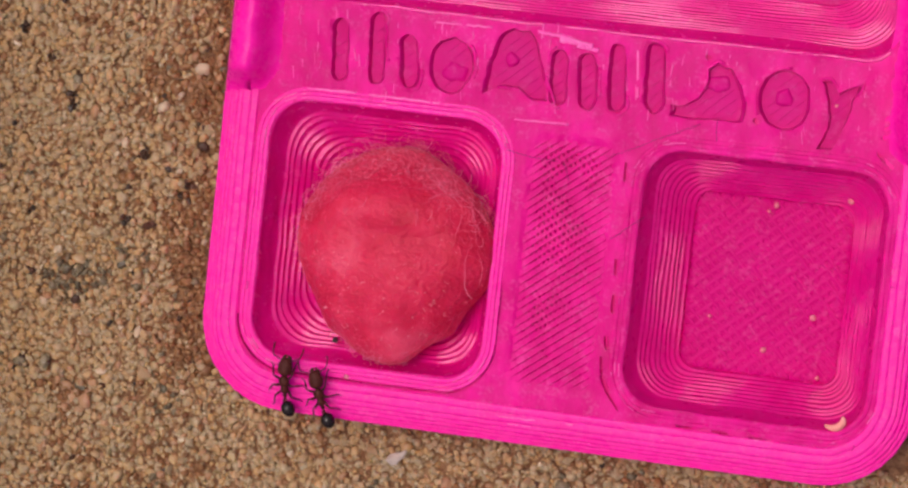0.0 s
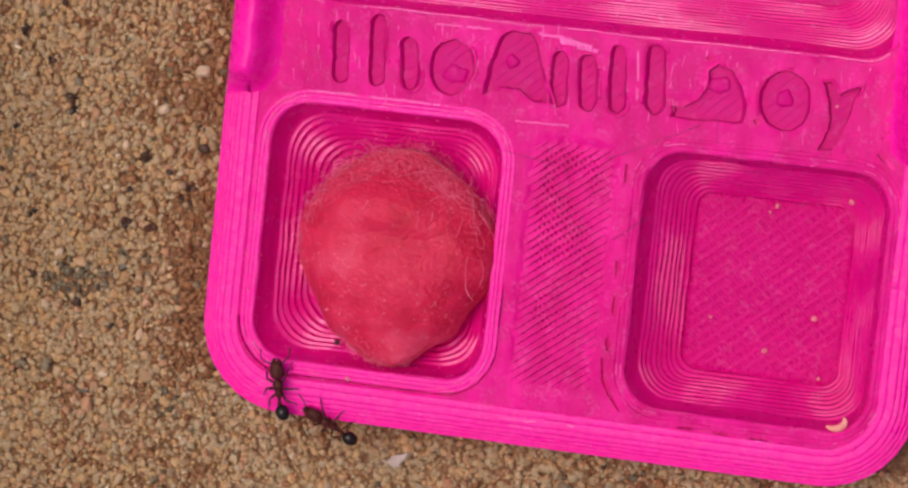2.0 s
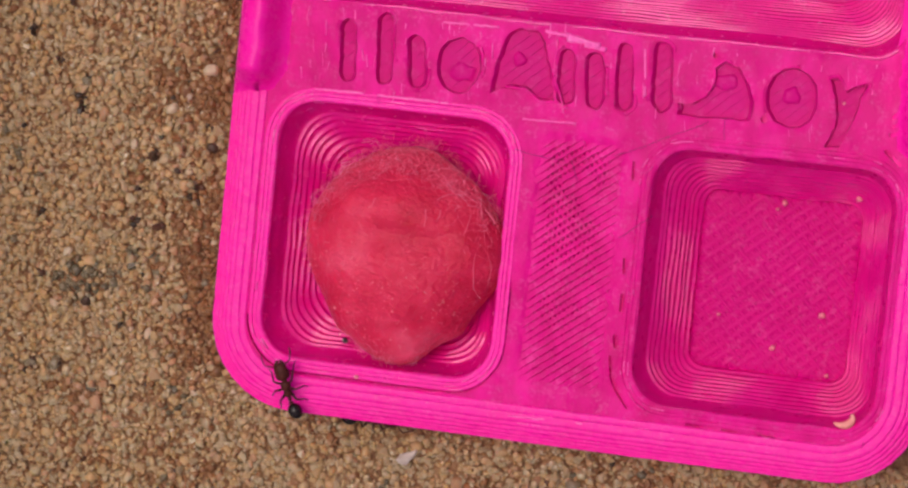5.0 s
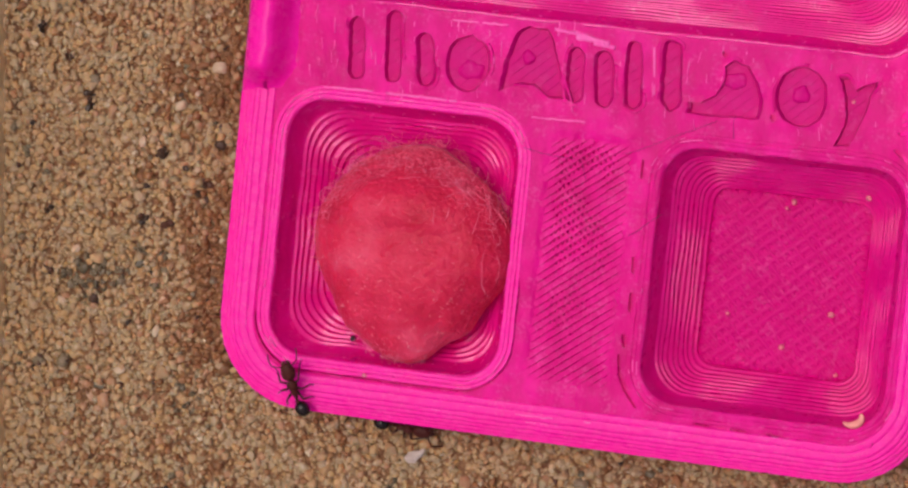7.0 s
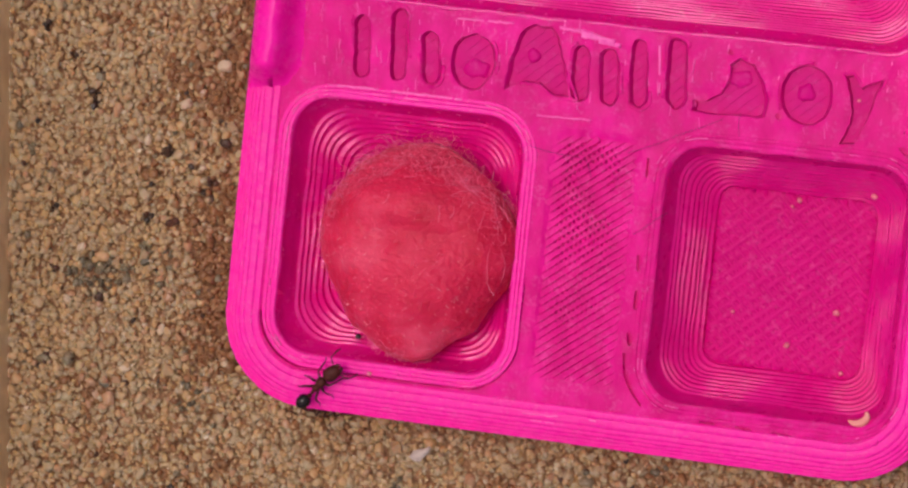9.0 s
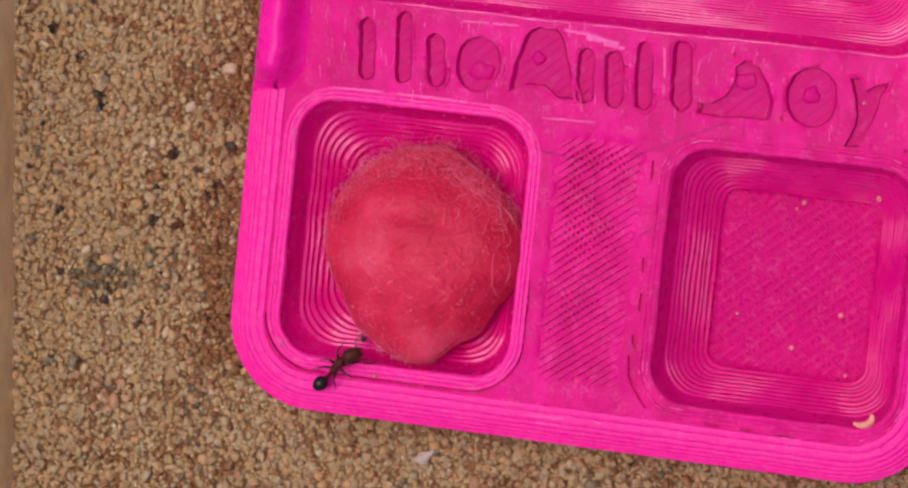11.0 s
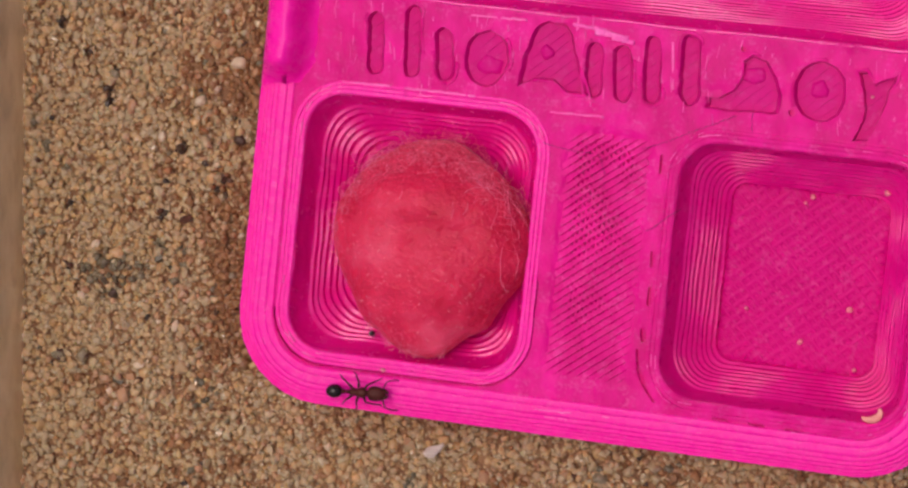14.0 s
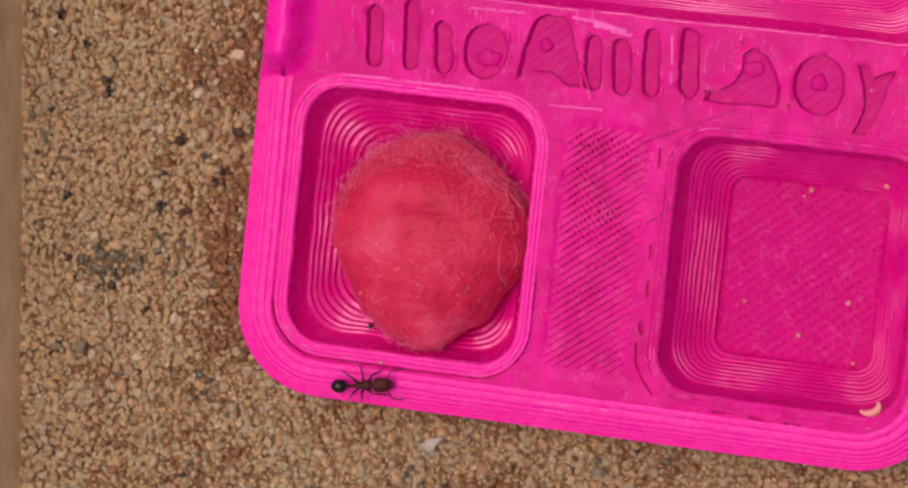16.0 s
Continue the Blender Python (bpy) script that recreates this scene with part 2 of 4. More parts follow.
def inside(p, loop):
    x, y = p
    hit = False
    for (x0, y0), (x1, y1) in zip(loop, loop[1:] + loop[:1]):
        if (y0 > y) != (y1 > y) and x < x0 + (y - y0) / (y1 - y0) * (x1 - x0):
            hit = not hit
    return hit


# ---- ground: the sand ----
def ground():
    n, verts, faces = 90, [], []
    steps = [math.copysign(abs(u) ** 3.2, u) for u in np.linspace(-1, 1, n)]
    for u in steps:
        for v in steps:
            x, y = 4 + u * 60000, v * 60000
            near = max(0.0, 1 - math.hypot(x, y) / 400)
            verts.append((x, y, -0.09 + near * 0.05 * wobble(x, y, 0, 6.0)))
    faces = [(i * n + j, (i + 1) * n + j, (i + 1) * n + j + 1, i * n + j + 1) for i in range(n - 1) for j in range(n - 1)]
    ob = part("ground", (verts, faces), SAND_BED)
    tagged(ob, "tan sand that covers the whole ground, darkened as shade between grains", "sand", kind="structure")


TRAY = (-11.74, -9.30, 24.2, 27.0, 4.5)
TOP = 5.0
DARK_SPOTS = [(-21.0, 5.78), (-21.2, 4.91), (-21.16, 4.46), (-17.1, 2.25), (-16.95, 2.5), (-13.9, 3.16), (-20.0, -5.6), (-22.74, -9.2),
              (-21.36, -9.07), (-22.55, -4.4), (-22.5, 6.74), (-17.74, -1.15), (-16.3, -1.2), (-24.07, 8.15), (-14.5, 1.05), (-22.86, -1.15)]


def sand_grains():
    """Loose grains over the part of the bed round the tray."""
    rng = np.random.default_rng(5)
    variants = []
    while len(variants) < 40:
        pts = rng.normal(size=(20, 3))
        pts /= np.linalg.norm(pts, axis=1)[:, None]
        pts *= rng.uniform(0.86, 1.10, 20)[:, None]
        bm = bmesh.new()
        for q in pts:
            bm.verts.new(q)
        bmesh.ops.convex_hull(bm, input=bm.verts[:])
        loose = [v for v in bm.verts if not v.link_faces]
        bmesh.ops.delete(bm, geom=loose, context="VERTS")
        bmesh.ops.recalc_face_normals(bm, faces=bm.faces[:])
        bm.verts.index_update()
        variants.append((np.array([v.co[:] for v in bm.verts]), np.array([[v.index for v in f.verts] for f in bm.faces])))
        bm.free()
    spots = []
    step = 0.268
    for iy, y in enumerate(np.arange(-19.5, 13.5, step * 0.87)):
        for x in np.arange(-29.8, 27.5, step):
            px = x + (iy % 2) * step / 2 + rng.normal(0, 0.06)
            py = y + rng.normal(0, 0.06)
            if px < -29.4 - (py - 8) * 0.094:
                continue
            if -11.3 < px < 23.8 and py > -8.9:
                continue
            if py < -13.5 and px > 14:
                continue
            if px > -11 and py < -16:
                continue
            spots.append((px, py))
    spots = np.array(spots)
    n = len(spots)
    size = np.exp(rng.normal(math.log(0.188), 0.25, n))
    size = np.clip(size, 0.11, 0.44)
    zs = -0.04 + rng.uniform(-0.19, 0.17, n) + 0.25 * (size - 0.17)
    kinds = np.zeros(n, int)
    for i, (x, y) in enumerate(spots):
        warm = wobble(x, y, 3, 5.0)
        grey = wobble(x, y, 11, 3.0) - 0.40 + 2.8 * math.exp(-((x + 20.6) ** 2 / 2.4 + (y + 4.6) ** 2 / 1.5))
        # rosier and browner towards the tray: its pink bounce put into the grain mix
        near = min(1.0, max(0.0, (x + 19.0) / 6.0)) if y > -9 else 0.75
        light = 1.5 * wobble(x, y, 20, 4.0) + 0.9 * wobble(x, y, 31, 1.6)
        light += 0.8 * min(1.0, max(0.0, (-19.0 - x) / 4))
        # fewer pale grains along the tray's edges, painting its shade on the sand
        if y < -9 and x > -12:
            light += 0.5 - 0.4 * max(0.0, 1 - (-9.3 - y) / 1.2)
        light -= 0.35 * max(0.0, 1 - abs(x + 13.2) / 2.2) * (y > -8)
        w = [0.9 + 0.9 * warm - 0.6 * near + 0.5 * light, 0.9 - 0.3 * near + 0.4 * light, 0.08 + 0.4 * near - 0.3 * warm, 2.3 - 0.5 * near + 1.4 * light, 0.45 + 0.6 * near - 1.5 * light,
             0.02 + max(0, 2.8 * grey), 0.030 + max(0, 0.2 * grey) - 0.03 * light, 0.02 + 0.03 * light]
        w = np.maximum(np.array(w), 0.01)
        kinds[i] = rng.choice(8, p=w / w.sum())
    size[kinds == 6] = np.minimum(size[kinds == 6], 0.2)
    size[kinds == 7] = np.minimum(size[kinds == 7], 0.22)
    for x, y in DARK_SPOTS:
        k = np.argsort((spots[:, 0] - x) ** 2 + (spots[:, 1] - y) ** 2)[:3]
        kinds[k] = 6
        size[k] = np.maximum(size[k], 0.19)
        zs[k] += 0.06
    all_v, all_f, all_k, counts, first = [], [], [], [], 0
    for i in range(n):
        q = rng.normal(size=4)
        q /= np.linalg.norm(q)
        a, b, c, d = q
        rot = np.array([[1 - 2 * (c * c + d * d), 2 * (b * c - a * d), 2 * (b * d + a * c)],
                        [2 * (b * c + a * d), 1 - 2 * (b * b + d * d), 2 * (c * d - a * b)],
                        [2 * (b * d - a * c), 2 * (c * d + a * b), 1 - 2 * (b * b + c * c)]])
        s = size[i] * np.array([rng.uniform(0.95, 1.4), rng.uniform(0.9, 1.1), rng.uniform(0.75, 1.0)])
        v, f = variants[rng.integers(40)]
        all_v.append((v * s) @ rot.T + (spots[i, 0], spots[i, 1], zs[i]))
        all_f.append(f + first)
        all_k.append(np.full(len(f), kinds[i]))
        counts.append(len(f))
        first += len(v)
    verts, faces, kinds = np.concatenate(all_v), np.concatenate(all_f), np.concatenate(all_k)
    me = bpy.data.meshes.new("sand_grains")
    me.vertices.add(len(verts))
    me.vertices.foreach_set("co", (verts.reshape(-1) * MM).astype(np.float32))
    me.loops.add(faces.size)
    me.loops.foreach_set("vertex_index", faces.reshape(-1).astype(np.int32))
    me.polygons.add(len(faces))
    me.polygons.foreach_set("loop_start", np.arange(0, faces.size, 3, dtype=np.int32))
    for m in GRAINS:
        me.materials.append(m)
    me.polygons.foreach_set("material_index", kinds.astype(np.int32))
    me.polygons.foreach_set("use_smooth", np.repeat(np.arange(n) % 4 > 0, counts))
    me.update(calc_edges=True)
    me.validate()
    ob = new("sand_grains", me)
    tagged(ob, "loose rounded sand grains, amber, tan, brown and dark", "sand", kind="stuff")


def container_wall():
    """The plastic side of the box that holds the sand."""
    ax, ay, bx, by = -26.75, 14.0, -23.55, -22.0
    dx, dy = bx - ax, by - ay
    s = math.hypot(dx, dy)
    nx, ny = dy / s, -dx / s
    prof = [(0, -0.6), (-0.05, 9.6), (-0.25, 9.9), (-0.6, 10), (-1.6, 10), (-1.95, 9.9), (-2.1, 9.5), (-2.1, -0.6)]
    rings = []
    n = 40
    for i in range(n + 1):
        u = -0.6 + 2.2 * i / n
        rings.append([(ax + dx * u - nx * o + nx * 0.03 * wobble(u * 40, o, h), ay + dy * u - ny * o, h) for o, h in prof])
    ob = part("wall_west", loft(rings, True, True), WALL)
    ob.visible_shadow = False
    tagged(ob, "hazy plastic side wall of the sand container", "container wall", kind="structure")


# ---- the printed feeding tray ----
LEFT_PIT = (-9.05, -6.50, 2.78, 6.40, 2.0)
RIGHT_PIT = (9.88, -6.55, 21.85, 6.10, 1.9)
UPPER_PIT = (-8.6, 11.50, 21.6, 24.4, 1.9)
HATCH = (4.35, -6.0, 8.2, 5.75, 0.3)
DEPTH = 3.5


def grown(rect, d):
    x0, y0, x1, y1, r = rect
    return rounded(x0 - d, y0 - d, x1 + d, y1 + d, max(0.15, r + d))


def capsule(ax, ay, bx, by, w, n=7):
    a = math.atan2(by - ay, bx - ax)
    out = [(bx + w * math.cos(a - math.pi / 2 + math.pi * i / n), by + w * math.sin(a - math.pi / 2 + math.pi * i / n)) for i in range(n + 1)]
    return out + [(ax + w * math.cos(a + math.pi / 2 + math.pi * i / n), ay + w * math.sin(a + math.pi / 2 + math.pi * i / n)) for i in range(n + 1)]


def oval(cx, cy, rx, ry, n=26):
    return [(cx + rx * math.cos(2 * math.pi * i / n), cy + ry * math.sin(2 * math.pi * i / n)) for i in range(n)]


# plain sunken shapes that stand for the maker's mark: outline, then any raised island in it
MARKS = [
    (capsule(-5.83, 7.95, -6.02, 10.2, 0.42), None),
    (capsule(-3.95, 8.0, -4.18, 10.7, 0.42), None),
    (capsule(-2.28, 8.05, -2.50, 9.75, 0.46), None),
    (oval(-0.25, 8.93, 1.14, 1.38), oval(-0.05, 8.62, 0.66, 0.42)),
    ([(1.44, 7.73), (1.52, 8.6), (1.60, 9.4), (2.09, 10.75), (2.66, 11.05), (3.6, 11.0), (4.05, 10.2), (4.42, 8.96), (5.0, 7.75), (3.95, 7.68), (3.2, 8.25), (2.25, 8.2)], oval(2.72, 9.55, 0.34, 0.36)),
    (capsule(5.22, 8.0, 5.10, 9.85, 0.44), None),
    (capsule(6.68, 8.0, 6.48, 9.85, 0.48), None),
    (capsule(8.15, 8.0, 7.92, 10.5, 0.44), None),
    (capsule(9.98, 8.2, 9.76, 10.6, 0.52), None),
    ([(10.75, 7.7), (11.6, 7.68), (13.0, 7.72), (14.4, 7.8), (14.42, 8.7), (14.15, 9.5), (13.6, 10.3), (12.87, 10.44), (12.35, 10.1), (12.45, 9.5), (12.1, 8.7), (11.4, 8.28), (10.8, 8.24)], oval(12.95, 9.5, 0.60, 0.40)),
    (oval(16.25, 9.10, 1.28, 1.45), oval(16.2, 9.15, 0.42, 0.44)),
    ([(18.0, 10.2), (18.45, 10.25), (18.85, 9.7), (19.32, 9.95), (19.85, 10.25), (19.5, 9.2), (19.04, 7.5), (18.75, 7.0), (18.05, 6.95), (18.5, 7.95), (18.36, 9.1)], None),
]


# narrow gaps where printed strands did not meet
SLITS = [
    (8.79, -4.45, 8.88, -5.15, 0.05), (8.92, -5.35, 9.25, -6.05, 0.075), (9.32, -6.2, 9.85, -6.85, 0.04), (8.91, -3.45, 9.0, -3.92, 0.07), (9.09, -1.37, 9.09, -2.11, 0.07), (8.99, 0.39, 9.03, -0.26, 0.05),
    (8.95, 5.16, 8.96, 4.34, 0.04), (12.87, -7.25, 13.53, -7.28, 0.04), (14.67, -7.29, 15.33, -7.33, 0.05), (16.46, -7.35, 17.26, -7.40, 0.04), (17.91, -7.40, 19.36, -7.45, 0.04), (19.80, -7.50, 21.3, -7.33, 0.085),
    (21.6, -7.0, 22.15, -6.45, 0.06), (22.80, -5.5, 22.88, -4.55, 0.075), (22.62, -1.9, 22.46, -0.85, 0.08), (22.66, 0.7, 22.60, 1.6, 0.06), (22.76, 3.0, 22.78, 4.0, 0.07),
    (21.2, 8.71, 21.77, 9.28, 0.07), (21.25, 8.28, 21.79, 8.56, 0.06), (21.16, 7.84, 21.71, 8.05, 0.07), (21.04, 7.03, 21.75, 6.47, 0.07), (12.35, 10.75, 12.42, 10.72, 0.08), (15.0, 7.95, 15.05, 7.9, 0.10),
]


def channel(path, w):
    """The outline of a narrow channel along a line."""
    left, right = [], []
    for i, p in enumerate(path):
        a, b = path[max(0, i - 1)], path[min(len(path) - 1, i + 1)]
        s = math.hypot(b[0] - a[0], b[1] - a[1])
        nx, ny = -(b[1] - a[1]) / s, (b[0] - a[0]) / s
        ww = w * (1 + 0.5 * wobble(p[0], p[1], 3, 1.3))
        left.append((p[0] + nx * ww, p[1] + ny * ww))
        right.append((p[0] - nx * ww, p[1] - ny * ww))
    return left + right[::-1]


def groove_path():
    loop = rounded(LEFT_PIT[0] - 0.68, LEFT_PIT[1] - 0.70, LEFT_PIT[2] + 0.66, LEFT_PIT[3] + 0.68, 2.6)
    pts = loop[27:36] + loop[0:9] + [(loop[8][0], -1.0)]
    out = []
    for a, b in zip(pts, pts[1:]):
        k = max(1, int(math.hypot(b[0] - a[0], b[1] - a[1]) / 0.7))
        out += [(a[0] + (b[0] - a[0]) * i / k, a[1] + (b[1] - a[1]) * i / k) for i in range(k)]
    return out


def top_height(x, y):
    x0, y0, x1, y1, _ = HATCH
    d = min(x - x0, x1 - x, y - y0, y1 - y)
    dip = 0.32 * min(1.0, max(0.0, (d + 0.05) / 0.35))
    return TOP - dip + 0.055 * wobble(x, y, 0, 1.1) + (0.03 * wobble(x * 2.2, y * 0.35, 6, 0.5) if y > 6.6 else 0.0) + (0.07 if y > 6.6 else 0.035) * wobble(x, y * 0.6, 4, 0.45)


def sheet(outer, holes, step, height):
    """A flat filled outline with holes cut in it."""
    from mathutils.geometry import delaunay_2d_cdt
    pts, edges = [], []
    for loop in [outer] + holes:
        k = len(pts)
        pts += loop
        edges += [(k + i, k + (i + 1) % len(loop)) for i in range(len(loop))]
    xs, ys = [p[0] for p in outer], [p[1] for p in outer]
    for x in np.arange(min(xs) + step / 2, max(xs), step):
        for y in np.arange(min(ys) + step / 2, max(ys), step):
            pts.append((float(x) + 0.2 * step * wobble(x, y, 9, 0.2), float(y) + 0.2 * step * wobble(x, y, 5, 0.2)))
    v, _, f, *_ = delaunay_2d_cdt([Vector(p) for p in pts], edges, [], 0, 1e-5)
    boxes = [(min(p[0] for p in h), max(p[0] for p in h), min(p[1] for p in h), max(p[1] for p in h), h) for h in holes]
    keep = []
    for t in f:
        c = (sum(v[i][0] for i in t) / len(t), sum(v[i][1] for i in t) / len(t))
        if not inside(c, outer):
            continue
        if any(a < c[0] < b and d < c[1] < e and inside(c, h) for a, b, d, e, h in boxes):
            continue
        keep.append(tuple(t))
    return [(p[0], p[1], height(p[0], p[1])) for p in v], keep


def ragged(loop, amount=0.05, seed=0.0):
    """The same outline with uneven, smeared edges."""
    return [(x + amount * wobble(x, y, seed, 0.45), y + amount * wobble(x, y, seed + 5, 0.45)) for x, y in dense(loop, 0.3)]


def hatch_lines(rect, angle, pitch, wide, high, z, seed, within=None, rough=0.3, width_at=None, arched=False):
    """Straight strands at an angle, cut to a rectangle or to an outline."""
    x0, y0, x1, y1, _ = rect
    cx, cy = (x0 + x1) / 2, (y0 + y1) / 2
    ca, sa = math.cos(radians(angle)), math.sin(radians(angle))
    reach = math.hypot(x1 - x0, y1 - y0) / 2
    out = []
    k = -int(reach / pitch)
    while k * pitch < reach:
        o = k * pitch
        k += 1
        lo, hi = -reach, reach
        for p, d, a, b in ((cx - sa * o, ca, x0, x1), (cy + ca * o, sa, y0, y1)):
            s, e = sorted(((a - p) / d, (b - p) / d))
            lo, hi = max(lo, s), min(hi, e)
        if hi - lo < 0.5:
            continue
        if within:
            run = []
            for i in range(int((hi - lo) / 0.08) + 2):
                q = min(hi, lo + 0.08 * i)
                p = (cx - sa * o + ca * q, cy + ca * o + sa * q)
                if inside(p, within) and i <= (hi - lo) / 0.08:
                    run.append(p)
                else:
                    if len(run) > 3:
                        out.append(bead(run[::4] + ([run[-1]] if (len(run) - 1) % 4 else []), wide, high, z, False, rough, seed + k * 0.37, width_at))
                    run = []
            continue
        m = max(2, int((hi - lo) / 0.45))
        path = [(cx - sa * o + ca * (lo + (hi - lo) * i / m), cy + ca * o + sa * (lo + (hi - lo) * i / m)) for i in range(m + 1)]
        out.append(bead(path, wide, high, z, False, rough, seed + k * 0.37, width_at, arched))
    return out


def pit(name, rect, inset, tray, label, floor_lines, mat):
    """A sunken square bowl of stacked printed layers, steep at the lip and rounded into its floor."""
    rings = []
    x0, y0, x1, y1, r = rect
    li, bi, ri, ti = inset
    steep, treads = 1.4, 14 if x1 - x0 > 20 else 9

    def ring(f, z, push):
        rr = r * (1 - (0.55 if floor_lines else 0.12) * f)
        loop = dense(rounded(x0 + li * f + push, y0 + bi * f + push, x1 - ri * f - push, y1 - ti * f - push, rr, 9), 100)
        sides = []
        for a, b in zip(loop, loop[1:] + loop[:1]):
            k = 16 if math.hypot(b[0] - a[0], b[1] - a[1]) > 2 else 1
            sides += [(a[0] + (b[0] - a[0]) * i / k, a[1] + (b[1] - a[1]) * i / k) for i in range(k)]
        even = TOP - steep - (f - 0.19) / 0.81 * (DEPTH - steep)
        out = []
        for x, y in sides:
            blur = min(0.9, max(0.05, (0.30 if x1 - x0 > 20 else 0.50 if floor_lines else 0.46) + 0.75 * wobble(x, y, 7 + 0.4 * z, 2.1))) if f > 0.19 and push == 0 else 0.0
            out.append((x + 0.075 * wobble(x, y, z * 3, 1.5), y + 0.075 * wobble(y, x, z * 3 + 5, 1.5), z + (even - z) * blur + 0.035 * wobble(x, y, z * 2, 0.9)))
        return out

    # a steep smooth upper wall, then rounded terraces of uneven width
    rings.append(ring(0, TOP - 0.20, -0.40))
    rings.append(ring(0, TOP + 0.00, -0.14))
    rings.append(ring(0, TOP + 0.01, -0.06))
    rings.append(ring(0, TOP - 0.02, 0.015))
    for k in range(1, 8):
        s = k / 7
        rings.append(ring(0.19 * s ** 1.3, TOP - 0.02 - (steep - 0.02) * s, 0.012 * (k % 2)))
    h = (DEPTH - steep) / treads
    f = 0.19
    for k in range(treads):
        nxt = 0.19 + 0.81 * ((k + 1 + (0.42 * wobble(k * 1.7, x0, 0, 1.0) if k < treads - 1 else 0)) / treads) ** 1.05
        z = TOP - steep - k * h
        for u, d in ((0.18, -0.10), (0.50, -0.02), (0.74, 0.06), (0.90, 0.04), (0.98, -0.14), (1.0, -0.5), (1.0, -0.92)):
            rings.append(ring(f + (nxt - f) * u, z + d * h, 0.0))
        f = nxt
    rings.append(ring(1.0, TOP - DEPTH - 0.03, 0.02))
    rings.append(ring(1.0, TOP - DEPTH - 0.9, 0.1))
    rings.append(ring(0.0, TOP - DEPTH - 0.9, -0.5))
    rings.append(ring(0.0, TOP - 0.25, -0.5))
    rings.append(rings[0])
    bowl = part(name, loft(rings), mat, tray, label)
    fr = (x0 + li - 0.2, y0 + bi - 0.2, x1 - ri + 0.2, y1 - ti + 0.2, 0.5)
    part("pit_floor", loft([[(x, y, TOP - DEPTH - 0.13) for x, y in grown(fr, 0)], [(x, y, TOP - DEPTH - 0.4) for x, y in grown(fr, 0)]], True, True), PINK_RECESS_SHADE, bowl, smooth=False)
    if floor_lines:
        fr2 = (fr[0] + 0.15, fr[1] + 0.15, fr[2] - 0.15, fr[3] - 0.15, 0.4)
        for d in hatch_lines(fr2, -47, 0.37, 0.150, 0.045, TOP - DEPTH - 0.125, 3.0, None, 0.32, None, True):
            part("infill_strand", d, PINK_RECESS_SHADE, bowl)
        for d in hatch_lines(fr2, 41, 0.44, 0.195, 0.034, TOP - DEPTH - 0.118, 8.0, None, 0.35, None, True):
            part("infill_strand", d, PINK_RECESS_SHADE, bowl)
    return bowl


